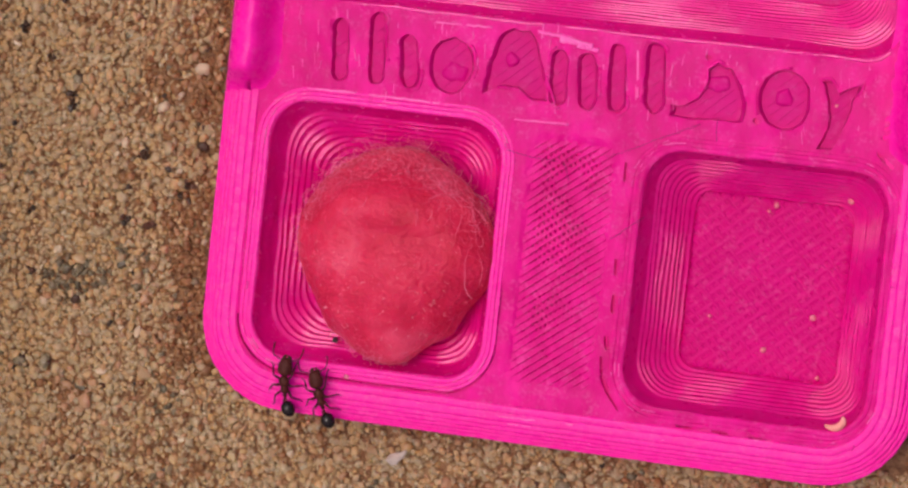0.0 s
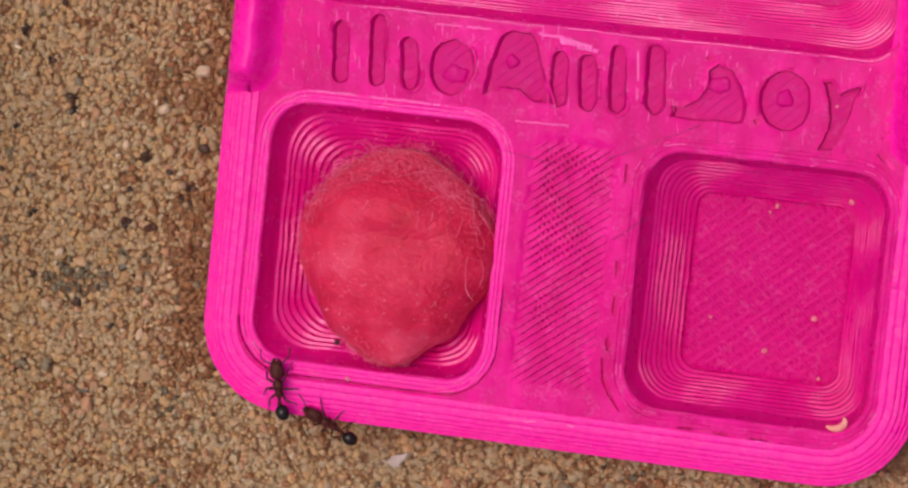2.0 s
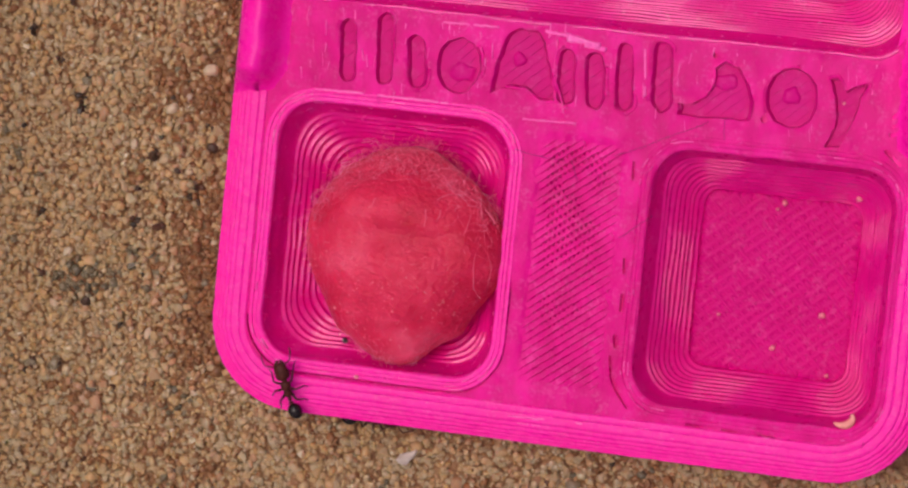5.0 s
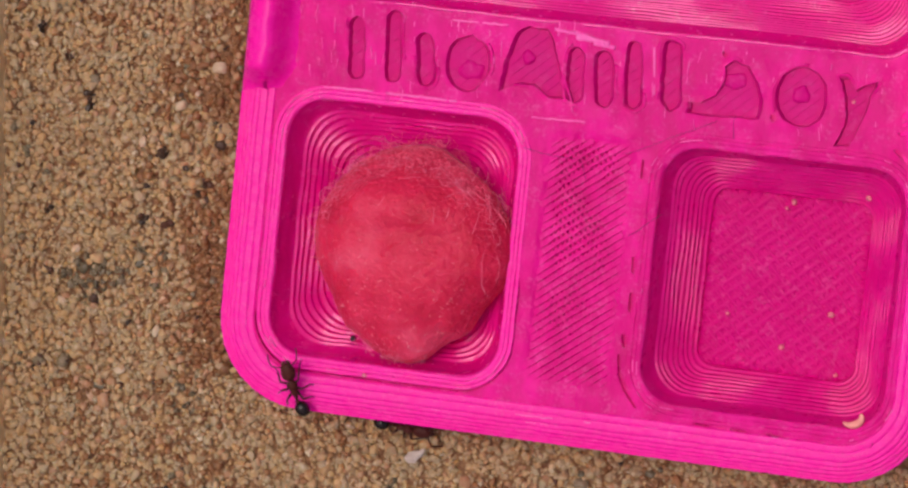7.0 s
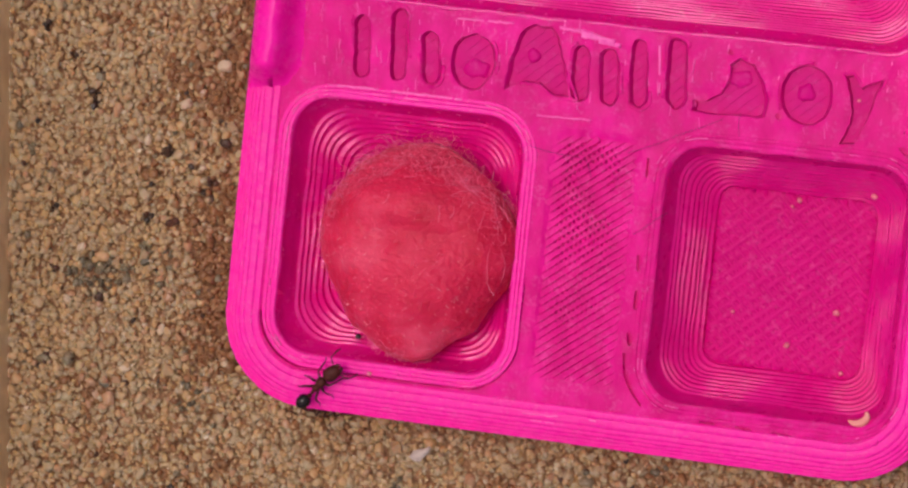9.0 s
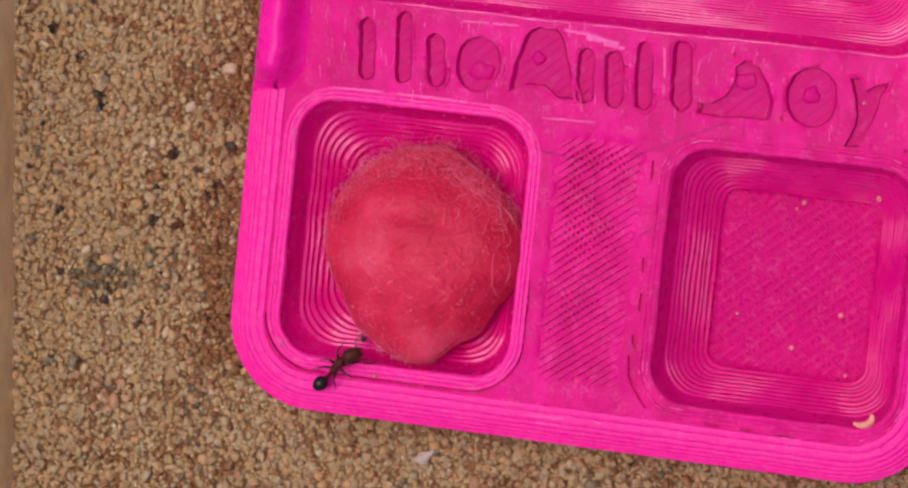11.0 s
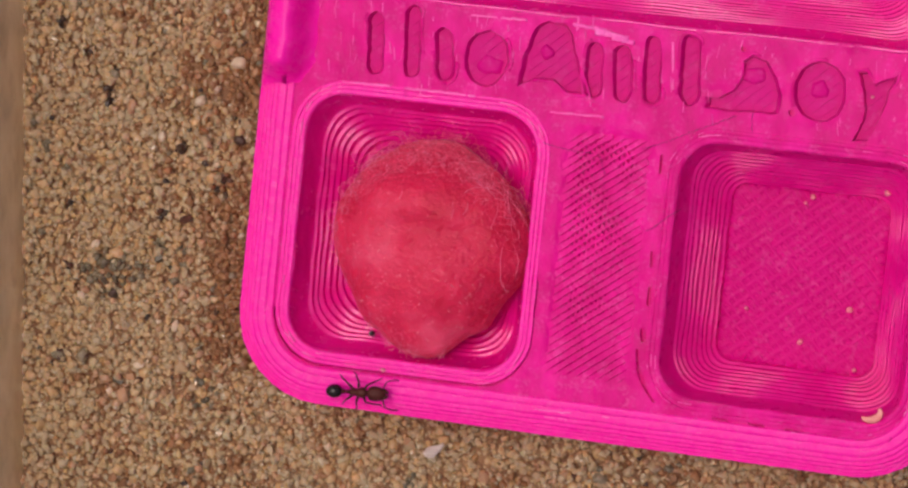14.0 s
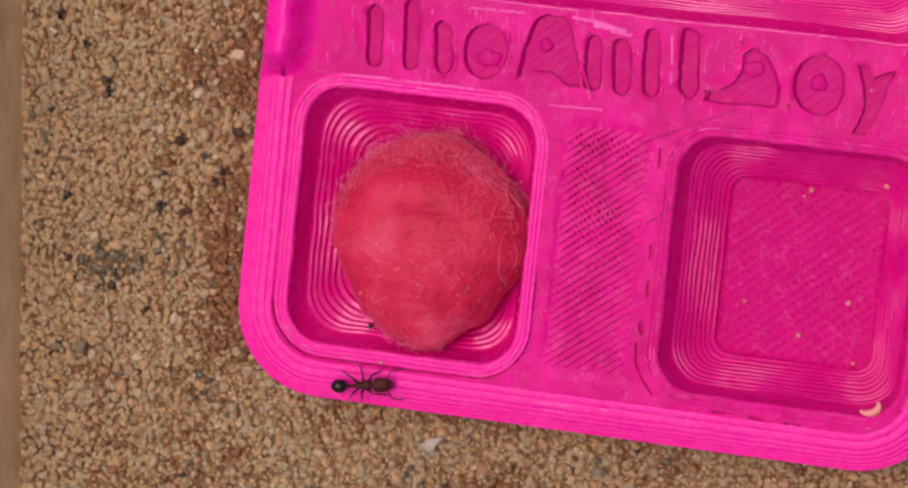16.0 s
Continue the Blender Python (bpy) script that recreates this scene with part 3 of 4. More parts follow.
def feeding_tray():
    tray = empty("feeding_tray", 0, 0, 0)
    tagged(tray, "bright pink printed plastic feeding tray with square pits on sand", "feeding tray")
    # outer wall in layers
    rings = []
    for k in range(18):
        for dz, push in ((0.02, -0.05), (0.13, 0.0), (0.24, -0.05)):
            rings.append([(x, y, -0.3 + k * 0.262 + dz) for x, y in dense(grown(TRAY, push), 99)])
    part("outer_wall", loft(rings, True, False), PINK, tray)
    # top face
    marks = [(ragged(a, 0.10, i), ragged(b, 0.16, i) if b else None) for i, (a, b) in enumerate(MARKS)]
    bare = ragged(grown(HATCH, 0.25), 0.3, 3.0)
    holes = [dense(grown(p, 0.0), 1.0) for p in (LEFT_PIT, RIGHT_PIT, UPPER_PIT)] + [m[0] for m in marks] + [capsule(*q[:4], 1.45 * q[4], 4) for q in SLITS] + [channel(groove_path(), 0.07)]
    part("top_face", sheet(dense(grown(TRAY, -1.15), 0.8), holes, 0.42, top_height), PINK_RUBBED_DIM, tray, "smeared top face of the pink tray")
    # bevel under the strands that ring the tray, and the strands, stepping down over its rounded edge
    bevel = [(0.02, -0.72), (0.10, -0.56), (0.30, -0.36), (0.52, -0.20), (0.78, -0.06), (1.0, -0.03), (1.35, -0.02)]
    part("rim_bevel", loft([[(x, y, TOP + z) for x, y in dense(grown(TRAY, -d), 99)] for d, z in bevel]), PINK, tray)
    for i, (d, z, w, hgt) in enumerate(((0.14, -0.56, 0.15, 0.07), (0.33, -0.39, 0.16, 0.07), (0.53, -0.25, 0.16, 0.07), (0.75, -0.12, 0.18, 0.06), (0.98, -0.03, 0.18, 0.05), (1.30, 0.010, 0.27, 0.045), (1.70, 0.018, 0.22, 0.035))):
        part("perimeter_strand", bead(dense(grown(TRAY, -d), 0.16), w, hgt, TOP + z, True, 0.26, i * 2.1), PINK, tray)
    # low strands round each lower pit
    for q in (LEFT_PIT, RIGHT_PIT):
        for i, (d, w, hgt) in enumerate(((0.15, 0.12, 0.022), (0.36, 0.11, 0.018), (0.58, 0.10, 0.014))):
            # right pit's lip takes the darker pink, painting in its weaker light
            part("lip_strand", bead(dense(grown(q, d), 0.18), w, hgt, TOP + 0.022, True, 0.4, 30 + i * 3 + q[0]), PINK if q is LEFT_PIT else PINK_RUBBED_DIM, tray)
    pit("pit", LEFT_PIT, (2.7, 2.4, 2.5, 2.7), tray, "stepped pink pit that holds the cotton", False, PINK_GLOSS_SHADED)
    pit("pit", RIGHT_PIT, (2.22, 1.78, 1.86, 1.98), tray, "empty stepped pink pit with cross-hatched floor", True, PINK_DRY_SHADED)
    pit("pit", UPPER_PIT, (2.4, 2.3, 2.4, 2.4), tray, "long stepped pink pit", False, PINK_GLOSS_SHADED)
    # strands laid bare between the pits
    hx0, hy0, hx1, hy1, hr = HATCH
    box = (hx0 - 0.4, hy0 - 0.4, hx1 + 0.4, hy1 + 0.4, hr)

    def open_gap(x, y):
        """Half width of a strand: full where neighbours have run together, less where a gap shows."""
        edge = min(x - hx0 - 0.35, hx1 - 0.45 - x, y - hy0 - 0.2, hy1 - 0.1 - y)
        show = min(1.0, max(0.0, 0.35 + edge / 0.6)) * (0.55 + 0.45 * min(1.0, max(0.0, (y + 1.0) / 4.0)))
        show *= min(1.0, max(0.0, 0.80 + 1.2 * wobble(x, y, 2, 1.4) + 0.7 * wobble(x, y, 12, 0.5)))
        return 0.170 - 0.084 * show

    for d in hatch_lines(box, -50, 0.27, 0.080, 0.09, TOP - 0.190, 13.0, bare, 0.15):
        part("infill_strand", d, PINK_RUBBED_DIM, tray)
    for d in hatch_lines(box, 38, 0.332, 0.16, 0.22, TOP - 0.245, 18.0, bare, 0.05, open_gap):
        part("infill_strand", d, PINK_RUBBED_DIM, tray, smooth=False)
    # sunken shapes of the mark, their recess shade put into a darker pink
    for n, (loop, island) in enumerate(marks):
        xs, ys = [p[0] for p in loop], [p[1] for p in loop]
        cx, cy = (min(xs) + max(xs)) / 2, (min(ys) + max(ys)) / 2
        slim = 0.88 if max(xs) - min(xs) > 1.3 else 0.70
        inner = [(cx + (x - cx) * slim, cy + (y - cy) * 0.97) for x, y in loop]
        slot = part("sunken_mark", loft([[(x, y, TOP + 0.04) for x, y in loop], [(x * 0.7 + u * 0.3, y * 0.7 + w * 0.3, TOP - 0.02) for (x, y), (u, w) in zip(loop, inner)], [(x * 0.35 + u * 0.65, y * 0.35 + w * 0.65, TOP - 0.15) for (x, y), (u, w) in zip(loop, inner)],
                                         [(x, y, TOP - 0.32) for x, y in inner]], False, True), PINK_RECESS_SHADE, tray, smooth=False)
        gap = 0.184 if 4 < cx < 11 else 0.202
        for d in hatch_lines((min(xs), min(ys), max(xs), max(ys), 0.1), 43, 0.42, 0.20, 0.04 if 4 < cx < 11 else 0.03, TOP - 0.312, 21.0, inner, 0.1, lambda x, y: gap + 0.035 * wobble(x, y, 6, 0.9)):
            part("infill_strand", d, PINK_RECESS_SHADE, slot, smooth=False)
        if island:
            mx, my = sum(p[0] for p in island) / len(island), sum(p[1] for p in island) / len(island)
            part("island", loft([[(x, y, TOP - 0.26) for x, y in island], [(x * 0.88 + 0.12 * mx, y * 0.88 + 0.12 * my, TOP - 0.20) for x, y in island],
                                 [(x * 0.70 + 0.30 * mx, y * 0.70 + 0.30 * my, TOP - 0.16 + 0.05 * wobble(x, y, 0, 0.5)) for x, y in island]], False, True), PINK_RECESS_SHADE, slot)
        # smeared strand that half follows the outline
        ring = [(cx + (x - cx) * (1 + 0.14 / max(0.3, (max(xs) - min(xs)) / 2)), cy + (y - cy) * (1 + 0.12 / max(0.3, (max(ys) - min(ys)) / 2))) for x, y in dense(loop, 0.14)]
        start, reach = int(len(ring) * (0.13 + 0.61 * n % 1)), int(len(ring) * (0.22 + 0.14 * (n % 3)))
        part("smear", bead([ring[(start + i) % len(ring)] for i in range(reach)], 0.07, 0.03, TOP + 0.03, False, 0.9, n * 3.1), PINK_RUBBED_DIM, tray)
    # raised ridges along both edges beside the mark, with a steep inner side
    prof = [(-11.66, 4.2), (-11.62, 4.75), (-11.48, 5.4), (-11.28, 5.95), (-11.0, 6.35), (-10.65, 6.58), (-10.3, 6.66), (-10.02, 6.62), (-9.84, 6.40), (-9.62, 5.95), (-9.40, 5.50), (-9.16, 5.16), (-8.94, 4.99), (-8.6, 4.9)]
    for mirror in (False, True):
        rings = []
        for i in range(60):
            y = 6.35 + 17.0 * (i / 59) ** 1.9
            q = min(1.0, (y - 6.35) / 1.5)
            up = 0.02 + 0.98 * q * q * (3 - 2 * q)
            ring = []
            for x, z in prof:
                lip = 0.14 * wobble(x * 0.2, y, 2, 1.1) * (x > -10.4)
                zz = 4.9 + (z - 4.9) * up + 0.05 * wobble(x, y, 8, 0.5) if z > 4.9 else z
                xx = x + lip - 0.5 * (1 - up) * (x > -10.3)
                ring.append((12.46 - xx if mirror else xx, y, zz))
            rings.append(ring)
        part("ridge", loft(rings, True, True, False), PINK, tray)
    # whitened scrape over the mark
    for k, (ax, ay, bx, by, w) in enumerate(((3.9, 11.02, 5.6, 10.92, 0.09), (5.0, 10.85, 6.7, 10.62, 0.18), (5.9, 10.6, 7.0, 10.45, 0.12), (-7.4, 6.98, -4.9, 7.05, 0.05), (-4.2, 7.02, -0.6, 7.02, 0.06), (3.2, 6.65, 5.9, 6.72, 0.045), (8.9, 10.7, 9.15, 8.4, 0.05), (-1.2, 10.95, 1.6, 11.0, 0.05), (4.0, -8.0, 8.4, -7.9, 0.045))):
        m = 16
        path = [(ax + (bx - ax) * i / m, ay + (by - ay) * i / m + 0.06 * wobble(i * 0.7, k, 0, 1)) for i in range(m + 1)]
        part("scuff", bead(path, w, 0.035, TOP + 0.03, False, 0.9, k * 5.0), SCUFF, tray, "whitened scrape in the plastic")
    rng = random.Random(4)
    flecks = []
    while len(flecks) < 150:
        if rng.random() < 0.6:
            x, y = rng.uniform(-9.0, 21.0), rng.uniform(6.9, 11.2)
            a = rng.uniform(80, 104)
        else:
            q = rng.choice((LEFT_PIT, RIGHT_PIT))
            side = grown(q, rng.uniform(0.15, 0.6))
            k = rng.randrange(36)
            (ax, ay), (bx, by) = side[k], side[(k + 1) % 36]
            u = rng.random()
            x, y = ax + (bx - ax) * u, ay + (by - ay) * u
            a = math.degrees(math.atan2(by - ay, bx - ax))
        if any(inside((x, y), m[0]) for m in marks):
            continue
        s = rng.uniform(0.08, 0.38)
        dx, dy = s * math.cos(radians(a)), s * math.sin(radians(a))
        flecks.append(bead([(x + dx * u, y + dy * u) for u in (-1, -0.5, 0, 0.5, 1)], rng.uniform(0.010, 0.028), 0.014, max(top_height(x, y), TOP + (0.08 if y < 6.9 else 0.0)) + 0.012, False, 0.9, x))
    for k in range(80):
        in_by = rng.uniform(0.2, 1.9)
        side = dense(grown(TRAY, -in_by), 0.12)
        i = rng.randrange(len(side))
        if side[i][1] > 8 or side[i][0] > 23.5:
            continue
        path = [side[(i + q) % len(side)] for q in range(rng.randrange(3, 12))]
        flecks.append(bead(path, rng.uniform(0.008, 0.022), 0.012, TOP + float(np.interp(in_by, (0.14, 0.33, 0.53, 0.75, 0.98, 1.3), (-0.50, -0.33, -0.19, -0.07, 0.015, 0.048))), False, 0.9, k))
    part("scuffing", merge(*flecks), SCUFF, tray, "fine whitened flecks in the plastic")["kind"] = "stuff"
    for name, depth, loop in [("slit", 0.22, capsule(*q[:4], 1.45 * q[4], 4)) for q in SLITS] + [("groove", 0.22, channel(groove_path(), 0.075))]:
        part(name, loft([[(x, y, TOP + 0.03) for x, y in loop], [(x, y, TOP - depth) for x, y in loop]], False, True), PINK_RUBBED_DIM, tray, smooth=False)
    return tray


# ---- the soaked cotton ball ----
def ball_radius(a):
    """Plan radius by angle in degrees."""
    keys = [4.95, 4.75, 4.6, 5.0, 5.1, 5.2, 5.35, 5.05, 5.45, 5.8, 4.95, 4.6]
    k = (a % 360) / 30
    i = int(k)
    f = k - i
    f = f * f * (3 - 2 * f)
    return keys[i % 12] * (1 - f) + keys[(i + 1) % 12] * f


BALL = (-1.95, -0.45, 4.3)


def ball_point(x, y, z):
    """Moves a point of the unit ball to the cotton's surface."""
    a = math.degrees(math.atan2(y, x))
    rho = math.hypot(x, y)
    rad = ball_radius(a)
    px, py = rad * rho * math.cos(radians(a)), rad * rho * math.sin(radians(a))
    pz = 2.75 * z if z > 0 else 3.2 * z
    px *= 1 - 0.24 * max(0, -z)
    py *= 1 - 0.24 * max(0, -z)
    if z > 0:
        # soft crease across the middle under a swollen upper fold
        line = 0.75 - 0.07 * (px + 0.2) ** 2 + 0.25 * wobble(px, 0, 3, 1.8)
        run = math.exp(-((px - 0.1) / 2.6) ** 4)
        pz -= 0.34 * run * math.exp(-((py - line) / (0.75 if py > line else 1.1)) ** 2)
        pz += 0.20 * math.exp(-((px + 1.2) / 2.6) ** 2 - ((py - 2.2) / 1.1) ** 2)
        pz -= 0.10 * math.exp(-((py + 4.0 + 0.10 * px * px) / 0.7) ** 2)
        pz -= 0.7 * min(1.0, max(0.0, (py - 2.9 - 0.12 * px) / 1.6))
        pz += 0.06 * wobble(px, py, 5, 1.1)
    k = 1 + 0.030 * wobble(px, py, pz, 2.0) + 0.014 * wobble(px, py, pz + 9, 0.8) + 0.008 * wobble(px, py, pz, 0.3) + 0.005 * wobble(px, py, pz + 4, 0.13)
    return BALL[0] + px * k, BALL[1] + py * k, BALL[2] + pz * k


def strand(rng, start, heading, length, curl, n=13):
    p = Vector(start)
    d = Vector(heading).normalized()
    path = [tuple(p)]
    for i in range(n):
        d = (d + curl * Vector((rng.gauss(0, 1), rng.gauss(0, 1), rng.gauss(0, 0.6)))).normalized()
        p = p + d * length / n
        path.append(tuple(p))
    return path


def cotton_ball():
    ball = empty("cotton_ball", BALL[0], BALL[1], 1.1)
    tagged(ball, "red-pink soaked cotton ball with loose fibres", "cotton ball")
    off = Vector((BALL[0], BALL[1], 1.1))
    v, f = blob(0, 0, 0, 1, 1, 1, 220, 120)
    part("wad", ([tuple(Vector(ball_point(*p)) - off) for p in v], f), COTTON, ball)
    rng = random.Random(8)

    def tuft(name, count, zone, mat, thick, length, curl, lift):
        data = []
        while len(data) < count:
            a, z = zone(rng)
            c = math.sqrt(max(0, 1 - z * z))
            p = Vector(ball_point(c * math.cos(radians(a)), c * math.sin(radians(a)), z))
            out = Vector((c * math.cos(radians(a)), c * math.sin(radians(a)), z))
            t = Vector((-math.sin(radians(a)), math.cos(radians(a)), rng.uniform(-0.5, 0.5))) * rng.choice((-1, 1))
            d = t + out * rng.uniform(0.1, lift)
            path = strand(rng, p - out * 0.05, d, rng.uniform(0.5, 1.3) * length, curl)
            path = [(x, y, max(1.35, z)) for x, y, z in path]
            stray = max(math.hypot(x - BALL[0], y - BALL[1]) - ball_radius(math.degrees(math.atan2(y - BALL[1], x - BALL[0]))) for x, y, z in path)
            if stray > (0.9 if 20 < a % 360 < 140 else 0.35):
                continue
            data.append(tube([tuple(Vector(q) - off) for q in path], thick * rng.uniform(0.7, 1.2), 3))
        part(name, merge(*data), mat, ball, "loose pale cotton fibres" if "pale" in mat.name else "")

    # loose felt over the upper edge: fine haze, then thicker clumped threads
    tuft("fibre_tuft", 260, lambda r: (r.gauss(98, 36), r.uniform(0.1, 0.70)), FIBRE, 0.0085, 2.3, 0.5, 0.35)
    tuft("fibre_tuft", 110, lambda r: (r.gauss(104, 34), r.uniform(0.15, 0.72)), FIBRE_PALE, 0.011, 1.8, 0.75, 0.35)
    tuft("fibre_tuft", 55, lambda r: (r.gauss(140, 14), r.uniform(0.0, 0.5)), FIBRE_PALE, 0.013, 1.8, 0.65, 0.5)
    tuft("fibre_tuft", 60, lambda r: (r.gauss(50, 18), r.uniform(0.25, 0.66)), FIBRE, 0.009, 2.6, 0.4, 0.35)
    tuft("fibre_tuft", 34, lambda r: (r.gauss(38, 18), r.uniform(0.2, 0.6)), FIBRE_PALE, 0.012, 2.8, 0.28, 0.3)
    tuft("fibre_tuft", 80, lambda r: (r.gauss(258, 13), r.uniform(0.05, 0.42)), FIBRE_PALE, 0.008, 1.0, 0.9, 0.12)
    tuft("fibre_tuft", 60, lambda r: (r.gauss(180, 22), r.uniform(0.05, 0.4)), FIBRE, 0.011, 0.8, 0.7, 0.3)
    # short fuzz all over, then pale bits as painted glints over the lower half
    tuft("fuzz_and_glints", 600, lambda r: (r.uniform(0, 360), r.uniform(0.1, 1.0)), FIBRE, 0.009, 0.55, 0.9, 0.08)
    tuft("fuzz_and_glints", 240, lambda r: (r.gauss(250, 50), r.uniform(0.45, 0.97)), PAINTED_GLINT, 0.013, 0.36, 1.0, 0.12)
    tuft("fuzz_and_glints", 60, lambda r: (r.gauss(325, 14), r.uniform(0.72, 0.93)), PAINTED_GLINT, 0.012, 0.38, 1.0, 0.12)
    return ball


# ---- ants ----
def ant(name_label):
    a = empty("ant")
    tagged(a, name_label, "ant")
    k = 0.95
    H = 0.55

    def b(cx, cy, cz, rx, ry, rz, shape=None, seg=18, ring=11):
        v, f = blob(cx, cy, cz, rx, ry, rz, seg, ring)
        if shape:
            v = [shape(*p) for p in v]
        return [(x * k, y * k, z * k) for x, y, z in v], f

    def blocky(u, power):
        """How much wider a squared-off body is than an egg, along its length."""
        u = min(0.985, abs(u))
        return (1 - u ** power) ** (1 / power) / math.sqrt(1 - u * u)

    def head_shape(x, y, z):
        u = (x - 1.05) / 0.50
        w = min(1.5, blocky(u, 2.35)) * (1.0 - 0.13 * u) * (1 - 0.10 * math.exp(-((u + 1.0) / 0.18) ** 2 - (y / 0.12) ** 2))
        return x, y * w, H + (z - H) * min(1.4, blocky(u, 2.4)) * (1 - 0.15 * u)

    head = part("head", b(1.05, 0, H, 0.50, 0.385, 0.31, head_shape, 24, 16), ANT, a)
    for s in (1, -1):
        part("mandible", tube([(1.38 * k, 0.18 * s * k, 0.50 * k), (1.52 * k, 0.16 * s * k, 0.46 * k), (1.61 * k, 0.09 * s * k, 0.45 * k), (1.64 * k, 0.02 * s * k, 0.45 * k)], [0.10, 0.095, 0.07, 0.03], 7), ANT_LEG, head)
        part("eye", b(1.08, 0.335 * s, H + 0.10, 0.06, 0.05, 0.06, None, 8, 6), ANT_GASTER, head)
        ant_path = [(1.38, 0.16, 0.62), (1.50, 0.42, 0.72), (1.62, 0.68, 0.74), (1.80, 0.76, 0.62), (2.02, 0.80, 0.48), (2.20, 0.78, 0.40)]
        part("antenna", tube([(x * k, y * s * k, z * k) for x, y, z in ant_path], [0.042, 0.036, 0.034, 0.034, 0.040, 0.034], 5), ANT_LEG, head)

    def thorax_shape(x, y, z):
        u = (x - 0.07) / 0.53
        w = min(1.5, blocky(u, 2.4)) * (0.80 + 0.36 * math.exp(-((u - 0.45) / 0.34) ** 2) - 0.12 * math.exp(-((u + 0.12) / 0.16) ** 2) + 0.10 * math.exp(-((u + 0.55) / 0.22) ** 2))
        return x, y * w, H + (z - H) * min(1.5, blocky(u, 2.6)) + 0.05 * u - 0.05 * math.exp(-((u + 0.12) / 0.16) ** 2)

    thorax = part("thorax", b(0.07, 0, H, 0.53, 0.265, 0.27, thorax_shape, 24, 18), ANT, a)
    part("neck", b(0.54, 0, H, 0.10, 0.11, 0.11, None, 10, 7), ANT, thorax)
    part("petiole", b(-0.52, 0, H - 0.03, 0.13, 0.10, 0.15, None, 12, 8), ANT, a)
    part("petiole", b(-0.76, 0, H - 0.01, 0.12, 0.13, 0.15, None, 12, 8), ANT, a)
    part("waist", tube([(-0.30 * k, 0, 0.50 * k), (-0.95 * k, 0, 0.52 * k)], 0.05, 6), ANT, a)

    def gaster_shape(x, y, z):
        u = (x + 1.24) / 0.40
        return x, y * (1.0 + 0.05 * u), z

    gaster = part("gaster", b(-1.24, 0, H + 0.02, 0.44, 0.37, 0.36, gaster_shape, 24, 16), ANT_GASTER, a)
    legs = []
    plan = [(0.34, 0.66, 0.50, 1.0, 0.66), (0.06, 0.14, 0.56, -0.22, 0.90), (-0.22, -0.44, 0.46, -0.98, 0.70)]
    for s in (1, -1):
        for hx, kx, ky, fx, fy in plan:
            hip = Vector((hx * k, 0.16 * s * k, 0.42 * k))
            leg = empty("leg")
            leg.parent = a
            leg.matrix_basis = Matrix.Translation(hip * MM)
            if s < 0:
                kx, ky, fx, fy = kx - 0.10, ky * 0.92, fx + 0.16, fy * 0.94
            knee = Vector((kx * k, ky * s * k, 0.78 * k)) - hip
            foot = Vector((fx * k, fy * s * k, 0.12)) - hip
            toe = foot + Vector((0.20 * (1 if hx > 0.2 else -0.7), 0.14 * s, -0.10))
            mid = knee * 0.5 + Vector((0, 0, 0.06))
            part("femur", tube([(0, 0, 0), tuple(mid), tuple(knee)], [0.052, 0.070, 0.046], 6), ANT_LEG, leg)
            part("tibia", tube([tuple(knee), tuple(knee.lerp(foot, 0.5) + Vector((0, 0, 0.03))), tuple(foot)], [0.042, 0.046, 0.032], 6), ANT_LEG, leg)
            part("tarsus", tube([tuple(foot), tuple(foot.lerp(toe, 0.5)), tuple(toe)], [0.030, 0.024, 0.016], 5), ANT_LEG, leg)
            legs.append((leg, hip, s))
    return a, legs, head, gaster


# ---- small loose things ----
def chip(name, x, y, z, rx, ry, rz, mat, label, category, seed, spin=0.0, group=""):
    def shape(px, py, pz):
        d = Vector((px, py, pz))
        q = 1 + 0.30 * noise.noise(d * 1.4 + Vector((seed, 0, 0))) + 0.12 * noise.noise(d * 3.1 + Vector((0, seed, 0)))
        return px * rx * q, py * ry * q, pz * rz * q
    v, f = blob(0, 0, 0, 1, 1, 1, 16, 10)
    ob = part(name, ([shape(*p) for p in v], f), mat)
    ob.matrix_basis = pose(x * MM, y * MM, z * MM, 0, 0, spin)
    tagged(ob, label, category, group)
    return ob


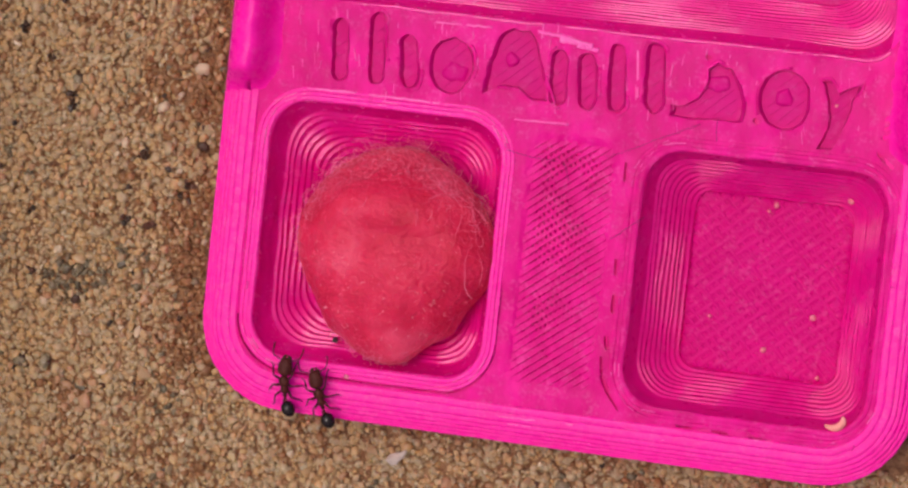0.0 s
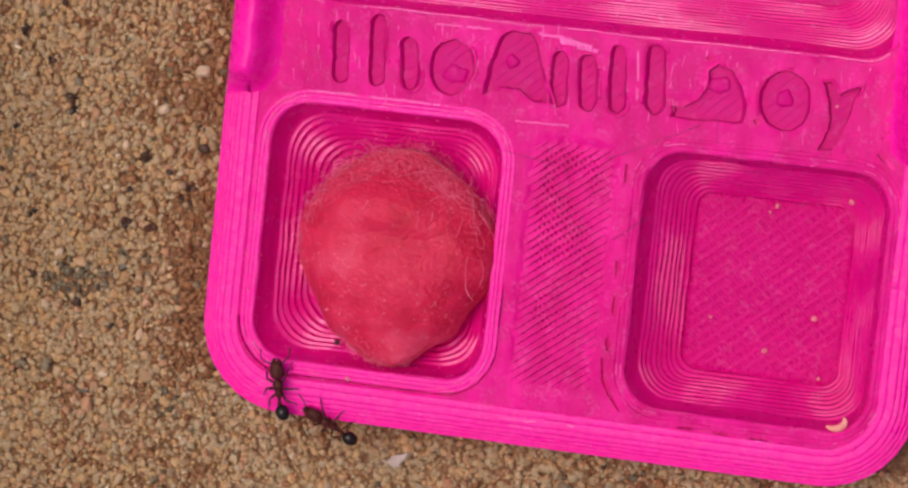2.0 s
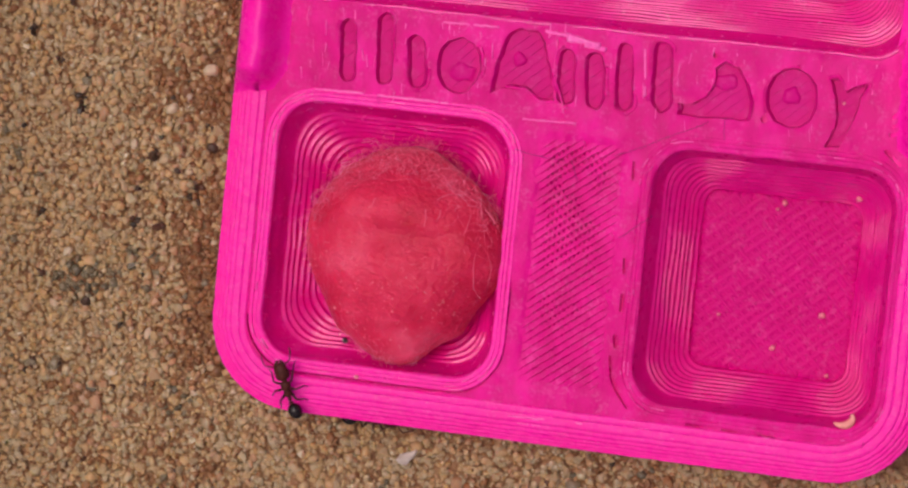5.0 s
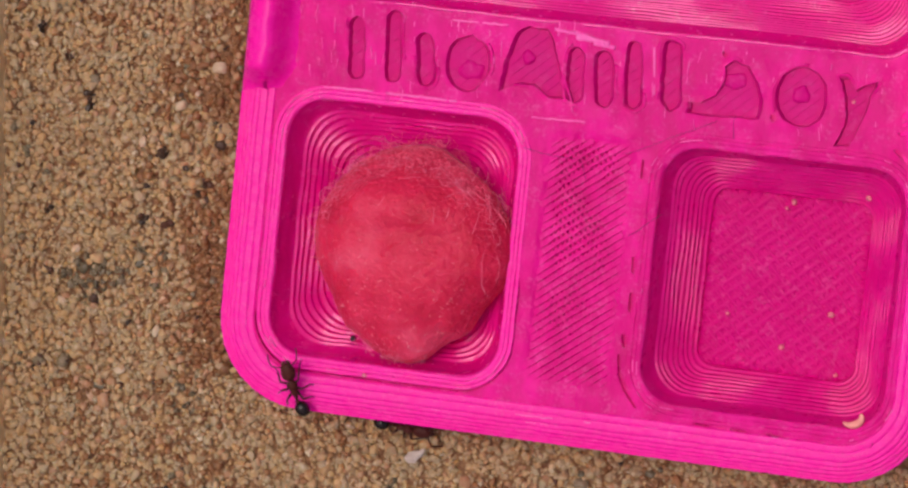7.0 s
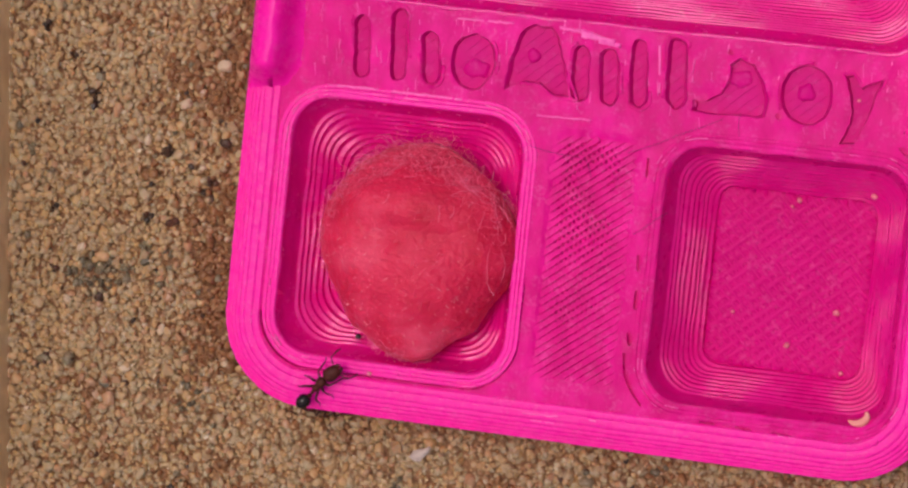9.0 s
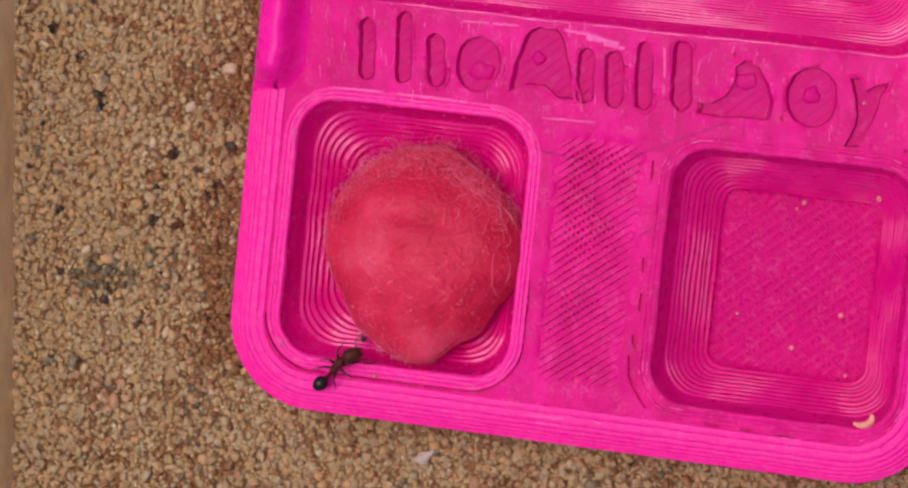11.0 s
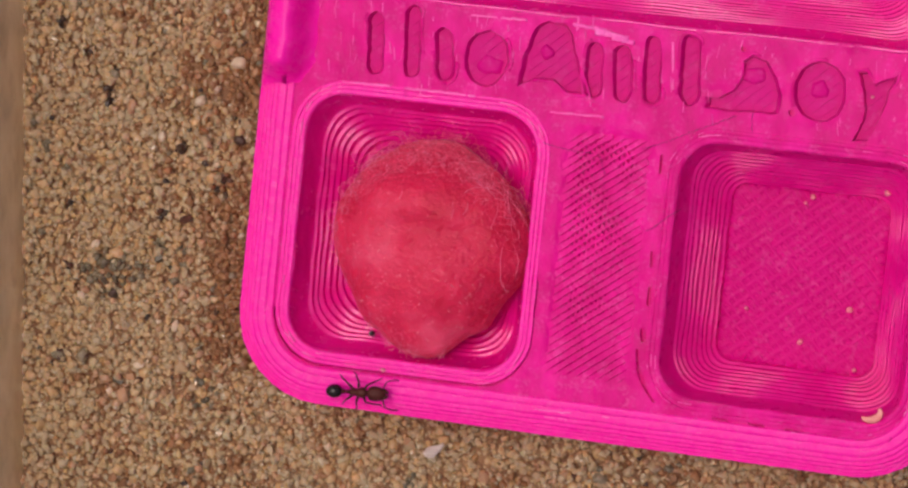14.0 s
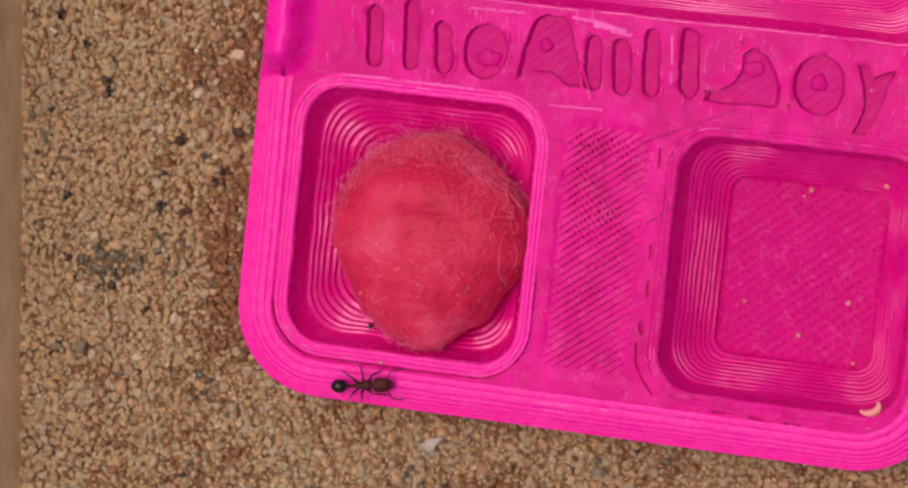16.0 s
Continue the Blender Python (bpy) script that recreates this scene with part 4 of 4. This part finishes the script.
def small_things():
    floor = TOP - DEPTH + 0.05
    for i, (x, y, r) in enumerate(((18.52, -1.52, 0.16), (16.25, -3.40, 0.15), (16.08, 3.81, 0.14), (15.75, 3.45, 0.08), (13.41, -2.07, 0.09), (19.05, -4.45, 0.11))):
        chip("crumb", x, y, floor + r * 0.6, r, r * 0.85, r * 0.7, CRUMB, "tiny pale crumb on the pit floor", "crumb", i * 3.3, i * 50, "crumbs in the pit")
    chip("crumb", 19.75, 4.45, 2.15, 0.16, 0.14, 0.12, CRUMB, "tiny pale crumb on the stepped pit wall", "crumb", 40, 0, "crumbs in the pit")
    chip("crumb", -3.85, -7.05, TOP + 0.13, 0.13, 0.10, 0.09, CRUMB, "tiny orange crumb on the tray rim", "crumb", 44, 0)
    chip("seed", -5.0, -5.5, 3.55, 0.15, 0.14, 0.13, SEED, "tiny dark round seed on the pit wall", "seed", 51)
    chip("crumb", 18.75, 9.1, TOP - 0.36, 0.15, 0.13, 0.1, CRUMB, "tiny pale crumb in a sunken mark", "crumb", 47)
    # curved husk on the pit's lip
    path = [(20.35 + 0.52 * math.cos(radians(a)), -5.92 + 0.40 * math.sin(radians(a)), TOP + 0.16 - 0.1 * math.cos(radians(a))) for a in range(-130, 31, 16)]
    m = len(path)
    v, f = tube(path, [0.05 + 0.15 * math.sin(math.pi * (i + 0.4) / m) for i in range(m)], 8)
    husk = part("husk", ([(x, y, TOP + 0.16 + (z - TOP - 0.16) * 0.6) for x, y, z in v], f), HUSK)
    tagged(husk, "curved pale seed husk on the pink lip", "husk")
    # pale stone chip on the sand
    outline = [(-0.62, -0.18), (-0.35, -0.42), (-0.02, -0.40), (0.16, -0.18), (0.38, 0.02), (0.55, 0.30), (0.50, 0.46), (0.22, 0.30), (-0.05, 0.26), (-0.36, 0.16)]
    rings = [[(x * s, y * s, z) for x, y in outline] for s, z in ((0.85, 0.0), (1.0, 0.1), (0.96, 0.2), (0.8, 0.26))]
    sh = part("shell_chip", loft(rings, True, True), SHELL)
    sh.matrix_basis = pose(-1.93 * MM, -11.5 * MM, 0.16 * MM, 4, -5, 4)
    tagged(sh, "pale flat shell chip lying on the sand", "shell chip")
    for i, (x, y, r) in enumerate(((-14.27, 7.09, 0.42), (-16.22, 4.92, 0.36), (-16.42, -6.89, 0.30), (-15.44, 5.64, 0.28), (-21.72, -5.91, 0.26), (-18.2, -9.2, 0.30), (-21.18, -3.15, 0.26), (-18.1, 2.84, 0.28))):
        chip("pebble", x, y, 0.14, r, r * 0.72, r * 0.6, GRAINS[7], "pale rounded pebble among the sand grains", "pebble", i * 5.1, i * 37, "pale pebbles in the sand")
    for i, (x, y, r) in enumerate(((-22.74, -9.2, 0.36), (-21.36, -9.05, 0.40), (-21.0, 5.78, 0.34), (-13.9, 3.16, 0.33), (-20.02, -5.6, 0.30), (-17.05, 2.35, 0.30), (6.74, -11.8, 0.42))):
        chip("pebble", x, y, 0.12, r, r * 0.75, r * 0.6, GRAINS[5] if i in (0, 1, 2, 6) else GRAINS[6], "dark grey pebble among the sand grains", "pebble", 70 + i * 5.1, i * 61, "dark pebbles in the sand")
    for pts, r in (([(3.0, 5.15), (3.8, 5.0), (4.65, 4.9), (5.8, 4.88)], 0.014), ([(7.9, 5.35), (8.6, 5.63), (9.42, 6.01), (10.3, 6.5), (11.3, 6.95), (12.65, 7.65)], 0.012),
                   ([(13.2, 7.9), (13.15, 7.4), (13.27, 6.6)], 0.012), ([(10.2, 2.7), (9.6, 2.25), (9.0, 1.7), (8.5, 1.36)], 0.016), ([(5.9, 4.85), (6.17, 4.2), (6.3, 3.9)], 0.014)):
        path = []
        for (ax, ay), (bx, by) in zip(pts, pts[1:]):
            path += [(ax + (bx - ax) * i / 5, ay + (by - ay) * i / 5) for i in range(5)]
        path = [(x, y, TOP + 0.16 + 0.05 * math.sin(x * 2)) for x, y in path]
        tagged(part("hair", tube(path, 0.75 * r, 4), HAIR), "fine dark hair lying on the pink tray", "hair", "hairs on the tray")


ground()
container_wall()
tray = feeding_tray()
cotton_ball()
ant_rim, legs_rim, head_rim, gaster_rim = ant("dark brown ant standing on the pink rim")
ant_edge, legs_edge, head_edge, gaster_edge = ant("dark brown ant climbing over the pink edge")
small_things()
sand_grains()


# ---- movement ----
def body(x, y, z, heading, roll=0.0, pitch=0.0):
    """Pose of an ant by the middle of its body; pitch lifts the head."""
    return pose(x * MM, y * MM, z * MM, roll, -pitch, heading) @ pose(0, 0, -0.52 * MM)


def joint(x, angle):
    """A turn about the upright axis through x on an ant's midline."""
    return pose(x * MM, 0, 0, 0, 0, angle) @ pose(-x * MM, 0, 0)


def motions():
    z = TOP + 0.66
    rim = [
        (0.0, -6.83, -7.87, 97, 6), (0.3, -6.90, -8.08, 90, 6), (0.5, -6.95, -8.10, 90, 6), (1.0, -7.12, -7.97, 94, 4), (1.5, -7.18, -8.00, 98, 4), (2.0, -7.20, -7.98, 100, 4),
        (2.5, -7.16, -7.94, 101, 5), (3.0, -6.99, -8.06, 97, 8), (3.5, -7.13, -7.99, 98, 8), (4.0, -7.14, -8.00, 102, 8), (4.2, -7.16, -8.02, 104, 10),
        (6.3, -7.18, -8.14, 109, 20), (6.5, -7.27, -8.13, 108, 22), (7.0, -7.22, -8.12, 107, 22), (7.5, -7.20, -8.06, 98, 22), (7.7, -6.93, -8.10, 86, 22),
        (8.0, -6.66, -8.15, 68, 16), (8.5, -6.45, -8.09, 60, 12), (9.0, -6.26, -7.92, 53, 8), (9.2, -6.16, -7.88, 52, 6),
        (10.2, -5.85, -7.25, 53, 2), (11.3, -5.70, -6.72, 56, -4), (11.5, -5.72, -6.72, 56, -4), (12.0, -5.77, -6.82, 57, -4), (12.5, -5.76, -7.04, 51, -2), (13.0, -5.68, -7.32, 41, 0),
        (13.5, -5.41, -7.76, 23, 0), (14.0, -4.92, -8.26, 3, 0), (14.5, -4.95, -8.31, 3, 0), (15.0, -4.92, -8.35, 4, 0), (15.5, -4.72, -8.48, -1, 0), (16.0, -4.60, -8.24, 9, 0),
    ]
    walk(ant_rim, [(t, body(x, y, z + 0.1 * (p > 10), h, 0, p)) for t, x, y, h, p in rim])
    # seconds, x, y, z, heading, roll, pitch
    edge = [
        (0.0, -4.94, -8.24, z, 110, 0, 8), (0.3, -5.08, -8.51, z, 126, 0, 10), (0.6, -5.24, -8.13, z, 124, 0, 8), (0.9, -5.01, -7.90, z, 104, 0, 6), (1.2, -5.35, -7.61, z, 117, 0, 4),
        (1.5, -5.28, -7.62, z, 118, 0, 4), (1.7, -4.74, -8.37, z, 116, 0, 10), (1.9, -4.66, -9.05, 5.3, 138, -15, 18), (2.1, -4.45, -9.85, 4.2, 157, -50, 14), (2.3, -4.25, -10.0, 2.9, 178, -70, 4),
        (2.5, -4.55, -10.00, 2.0, 178, -60, 0), (2.7, -5.0, -9.98, 1.6, 179, -50, 0), (2.9, -5.05, -9.73, 1.5, 150, -35, 25), (3.05, -5.15, -9.56, 1.9, 105, -10, 62), (3.2, -4.45, -9.52, 1.7, 45, 20, 40),
        (3.4, -3.7, -9.63, 1.2, 3, 40, 0), (3.8, -3.95, -9.68, 1.3, 3, 45, 0), (4.2, -3.73, -9.66, 1.3, 3, 45, 0), (6.3, -3.72, -9.80, 1.4, 1, 40, 0), (6.5, -3.37, -9.87, 1.4, -1, 40, 0),
        (6.7, -2.91, -9.92, 1.4, 0, 38, 0), (6.9, -2.45, -9.98, 1.3, -5, 30, 0), (7.1, -2.48, -9.95, 1.3, -4, 30, 0), (7.3, -2.6, -9.76, 1.3, 5, 35, 0), (7.45, -2.8, -9.65, 1.3, 20, 40, 30),
        (7.55, -3.3, -9.49, 1.8, 80, 10, 58), (7.65, -3.9, -9.54, 1.6, 140, -30, 35), (7.8, -4.5, -9.62, 1.4, 176, -40, 0), (7.9, -4.65, -9.61, 1.4, 178, -40, 0), (8.1, -4.99, -9.56, 1.4, 180, -42, 0),
        (8.3, -5.42, -9.54, 1.4, 183, -42, 0), (8.5, -5.53, -9.66, 1.4, 186, -40, 0), (8.7, -5.86, -9.66, 1.4, 185, -40, 0), (8.9, -6.61, -9.66, 1.3, 183, -40, 0), (9.1, -7.05, -9.53, 1.3, 182, -40, 0),
        (9.2, -7.40, -9.62, 1.3, 176, -42, 0), (9.7, -9.4, -9.0, 1.3, 148, -45, 0), (10.3, -11.2, -7.2, 1.3, 125, -50, 0), (11.0, -12.05, -4.5, 1.3, 95, -65, 0), (13.0, -12.1, 3.0, 1.3, 90, -70, 0),
        (16.0, -12.1, 13.5, 1.3, 90, -70, 0),
    ]
    walk(ant_edge, [(t, body(x, y, zz, h, r, p)) for t, x, y, zz, h, r, p in edge])
    # heads turn on the neck, hind bodies on the waist
    nods = [(0.0, -12), (1.0, -14), (2.0, 0), (2.5, -6), (3.0, -30), (3.5, -16), (4.2, 0), (6.3, 4), (7.0, 2), (7.7, -12), (8.5, -20), (9.2, -10), (11.3, -28), (12.5, -24), (13.0, -10), (14.0, 0), (15.5, -10), (16.0, 0)]
    walk(head_rim, [(t, joint(0.53, a)) for t, a in nods])
    sways = [(0.0, 24), (1.0, 20), (3.0, 16), (4.2, 14), (6.3, 24), (7.5, 20), (8.0, -4), (9.2, -6), (11.3, -8), (13.0, -4), (14.0, 3), (16.0, 0)]
    walk(gaster_rim, [(t, joint(-0.80, a)) for t, a in sways])
    walk(head_edge, [(0.0, joint(0.53, -6)), (0.9, joint(0.53, 8)), (1.5, joint(0.53, -4)), (2.0, joint(0.53, 16)), (3.0, joint(0.53, 0)), (16.0, joint(0.53, 0))])
    walk(gaster_edge, [(0.0, joint(-0.80, 14)), (1.2, joint(-0.80, 4)), (1.8, joint(-0.80, 22)), (2.2, joint(-0.80, -10)), (3.0, joint(-0.80, 0)), (16.0, joint(-0.80, 0))])
    # legs swing while an ant steps, and rest while it stands
    steps_rim = [(0.0, 0), (0.3, 6), (0.6, -5), (1.0, 4), (1.5, 0), (4.2, 0), (6.3, 3), (7.5, 0), (7.7, 14), (7.9, -12), (8.1, 10), (8.4, -8), (8.7, 8), (9.2, -10), (9.6, 12), (10.0, -12), (10.5, 12), (11.0, -8), (11.5, 0), (12.2, 0),
                 (12.5, 12), (12.8, -12), (13.1, 12), (13.4, -12), (13.7, 12), (14.0, 0), (15.0, 3), (15.6, -5), (16.0, 5)]
    steps_edge = [(0.0, 0), (0.3, 12), (0.6, -10), (0.9, 10), (1.2, -6), (1.5, 0), (1.7, 14), (1.9, -14), (2.1, 14), (2.3, -10), (2.7, 10), (3.1, -12), (3.4, 8), (4.2, 0), (6.3, 0), (6.6, 12), (6.9, -12), (7.2, 6),
                  (7.6, -12), (7.9, 12), (8.2, -12), (8.5, 8), (8.8, -12), (9.1, 12), (9.5, -12), (10.0, 12), (10.6, -12), (11.2, 10), (16.0, 0)]
    for legs, steps in ((legs_rim, steps_rim), (legs_edge, steps_edge)):
        for i, (leg, hip, s) in enumerate(legs):
            sign = s * (1 if i % 2 == 0 else -1)
            walk(leg, [(t, pose(hip.x * MM, hip.y * MM, hip.z * MM, 0, 0, sign * a)) for t, a in steps])


motions()
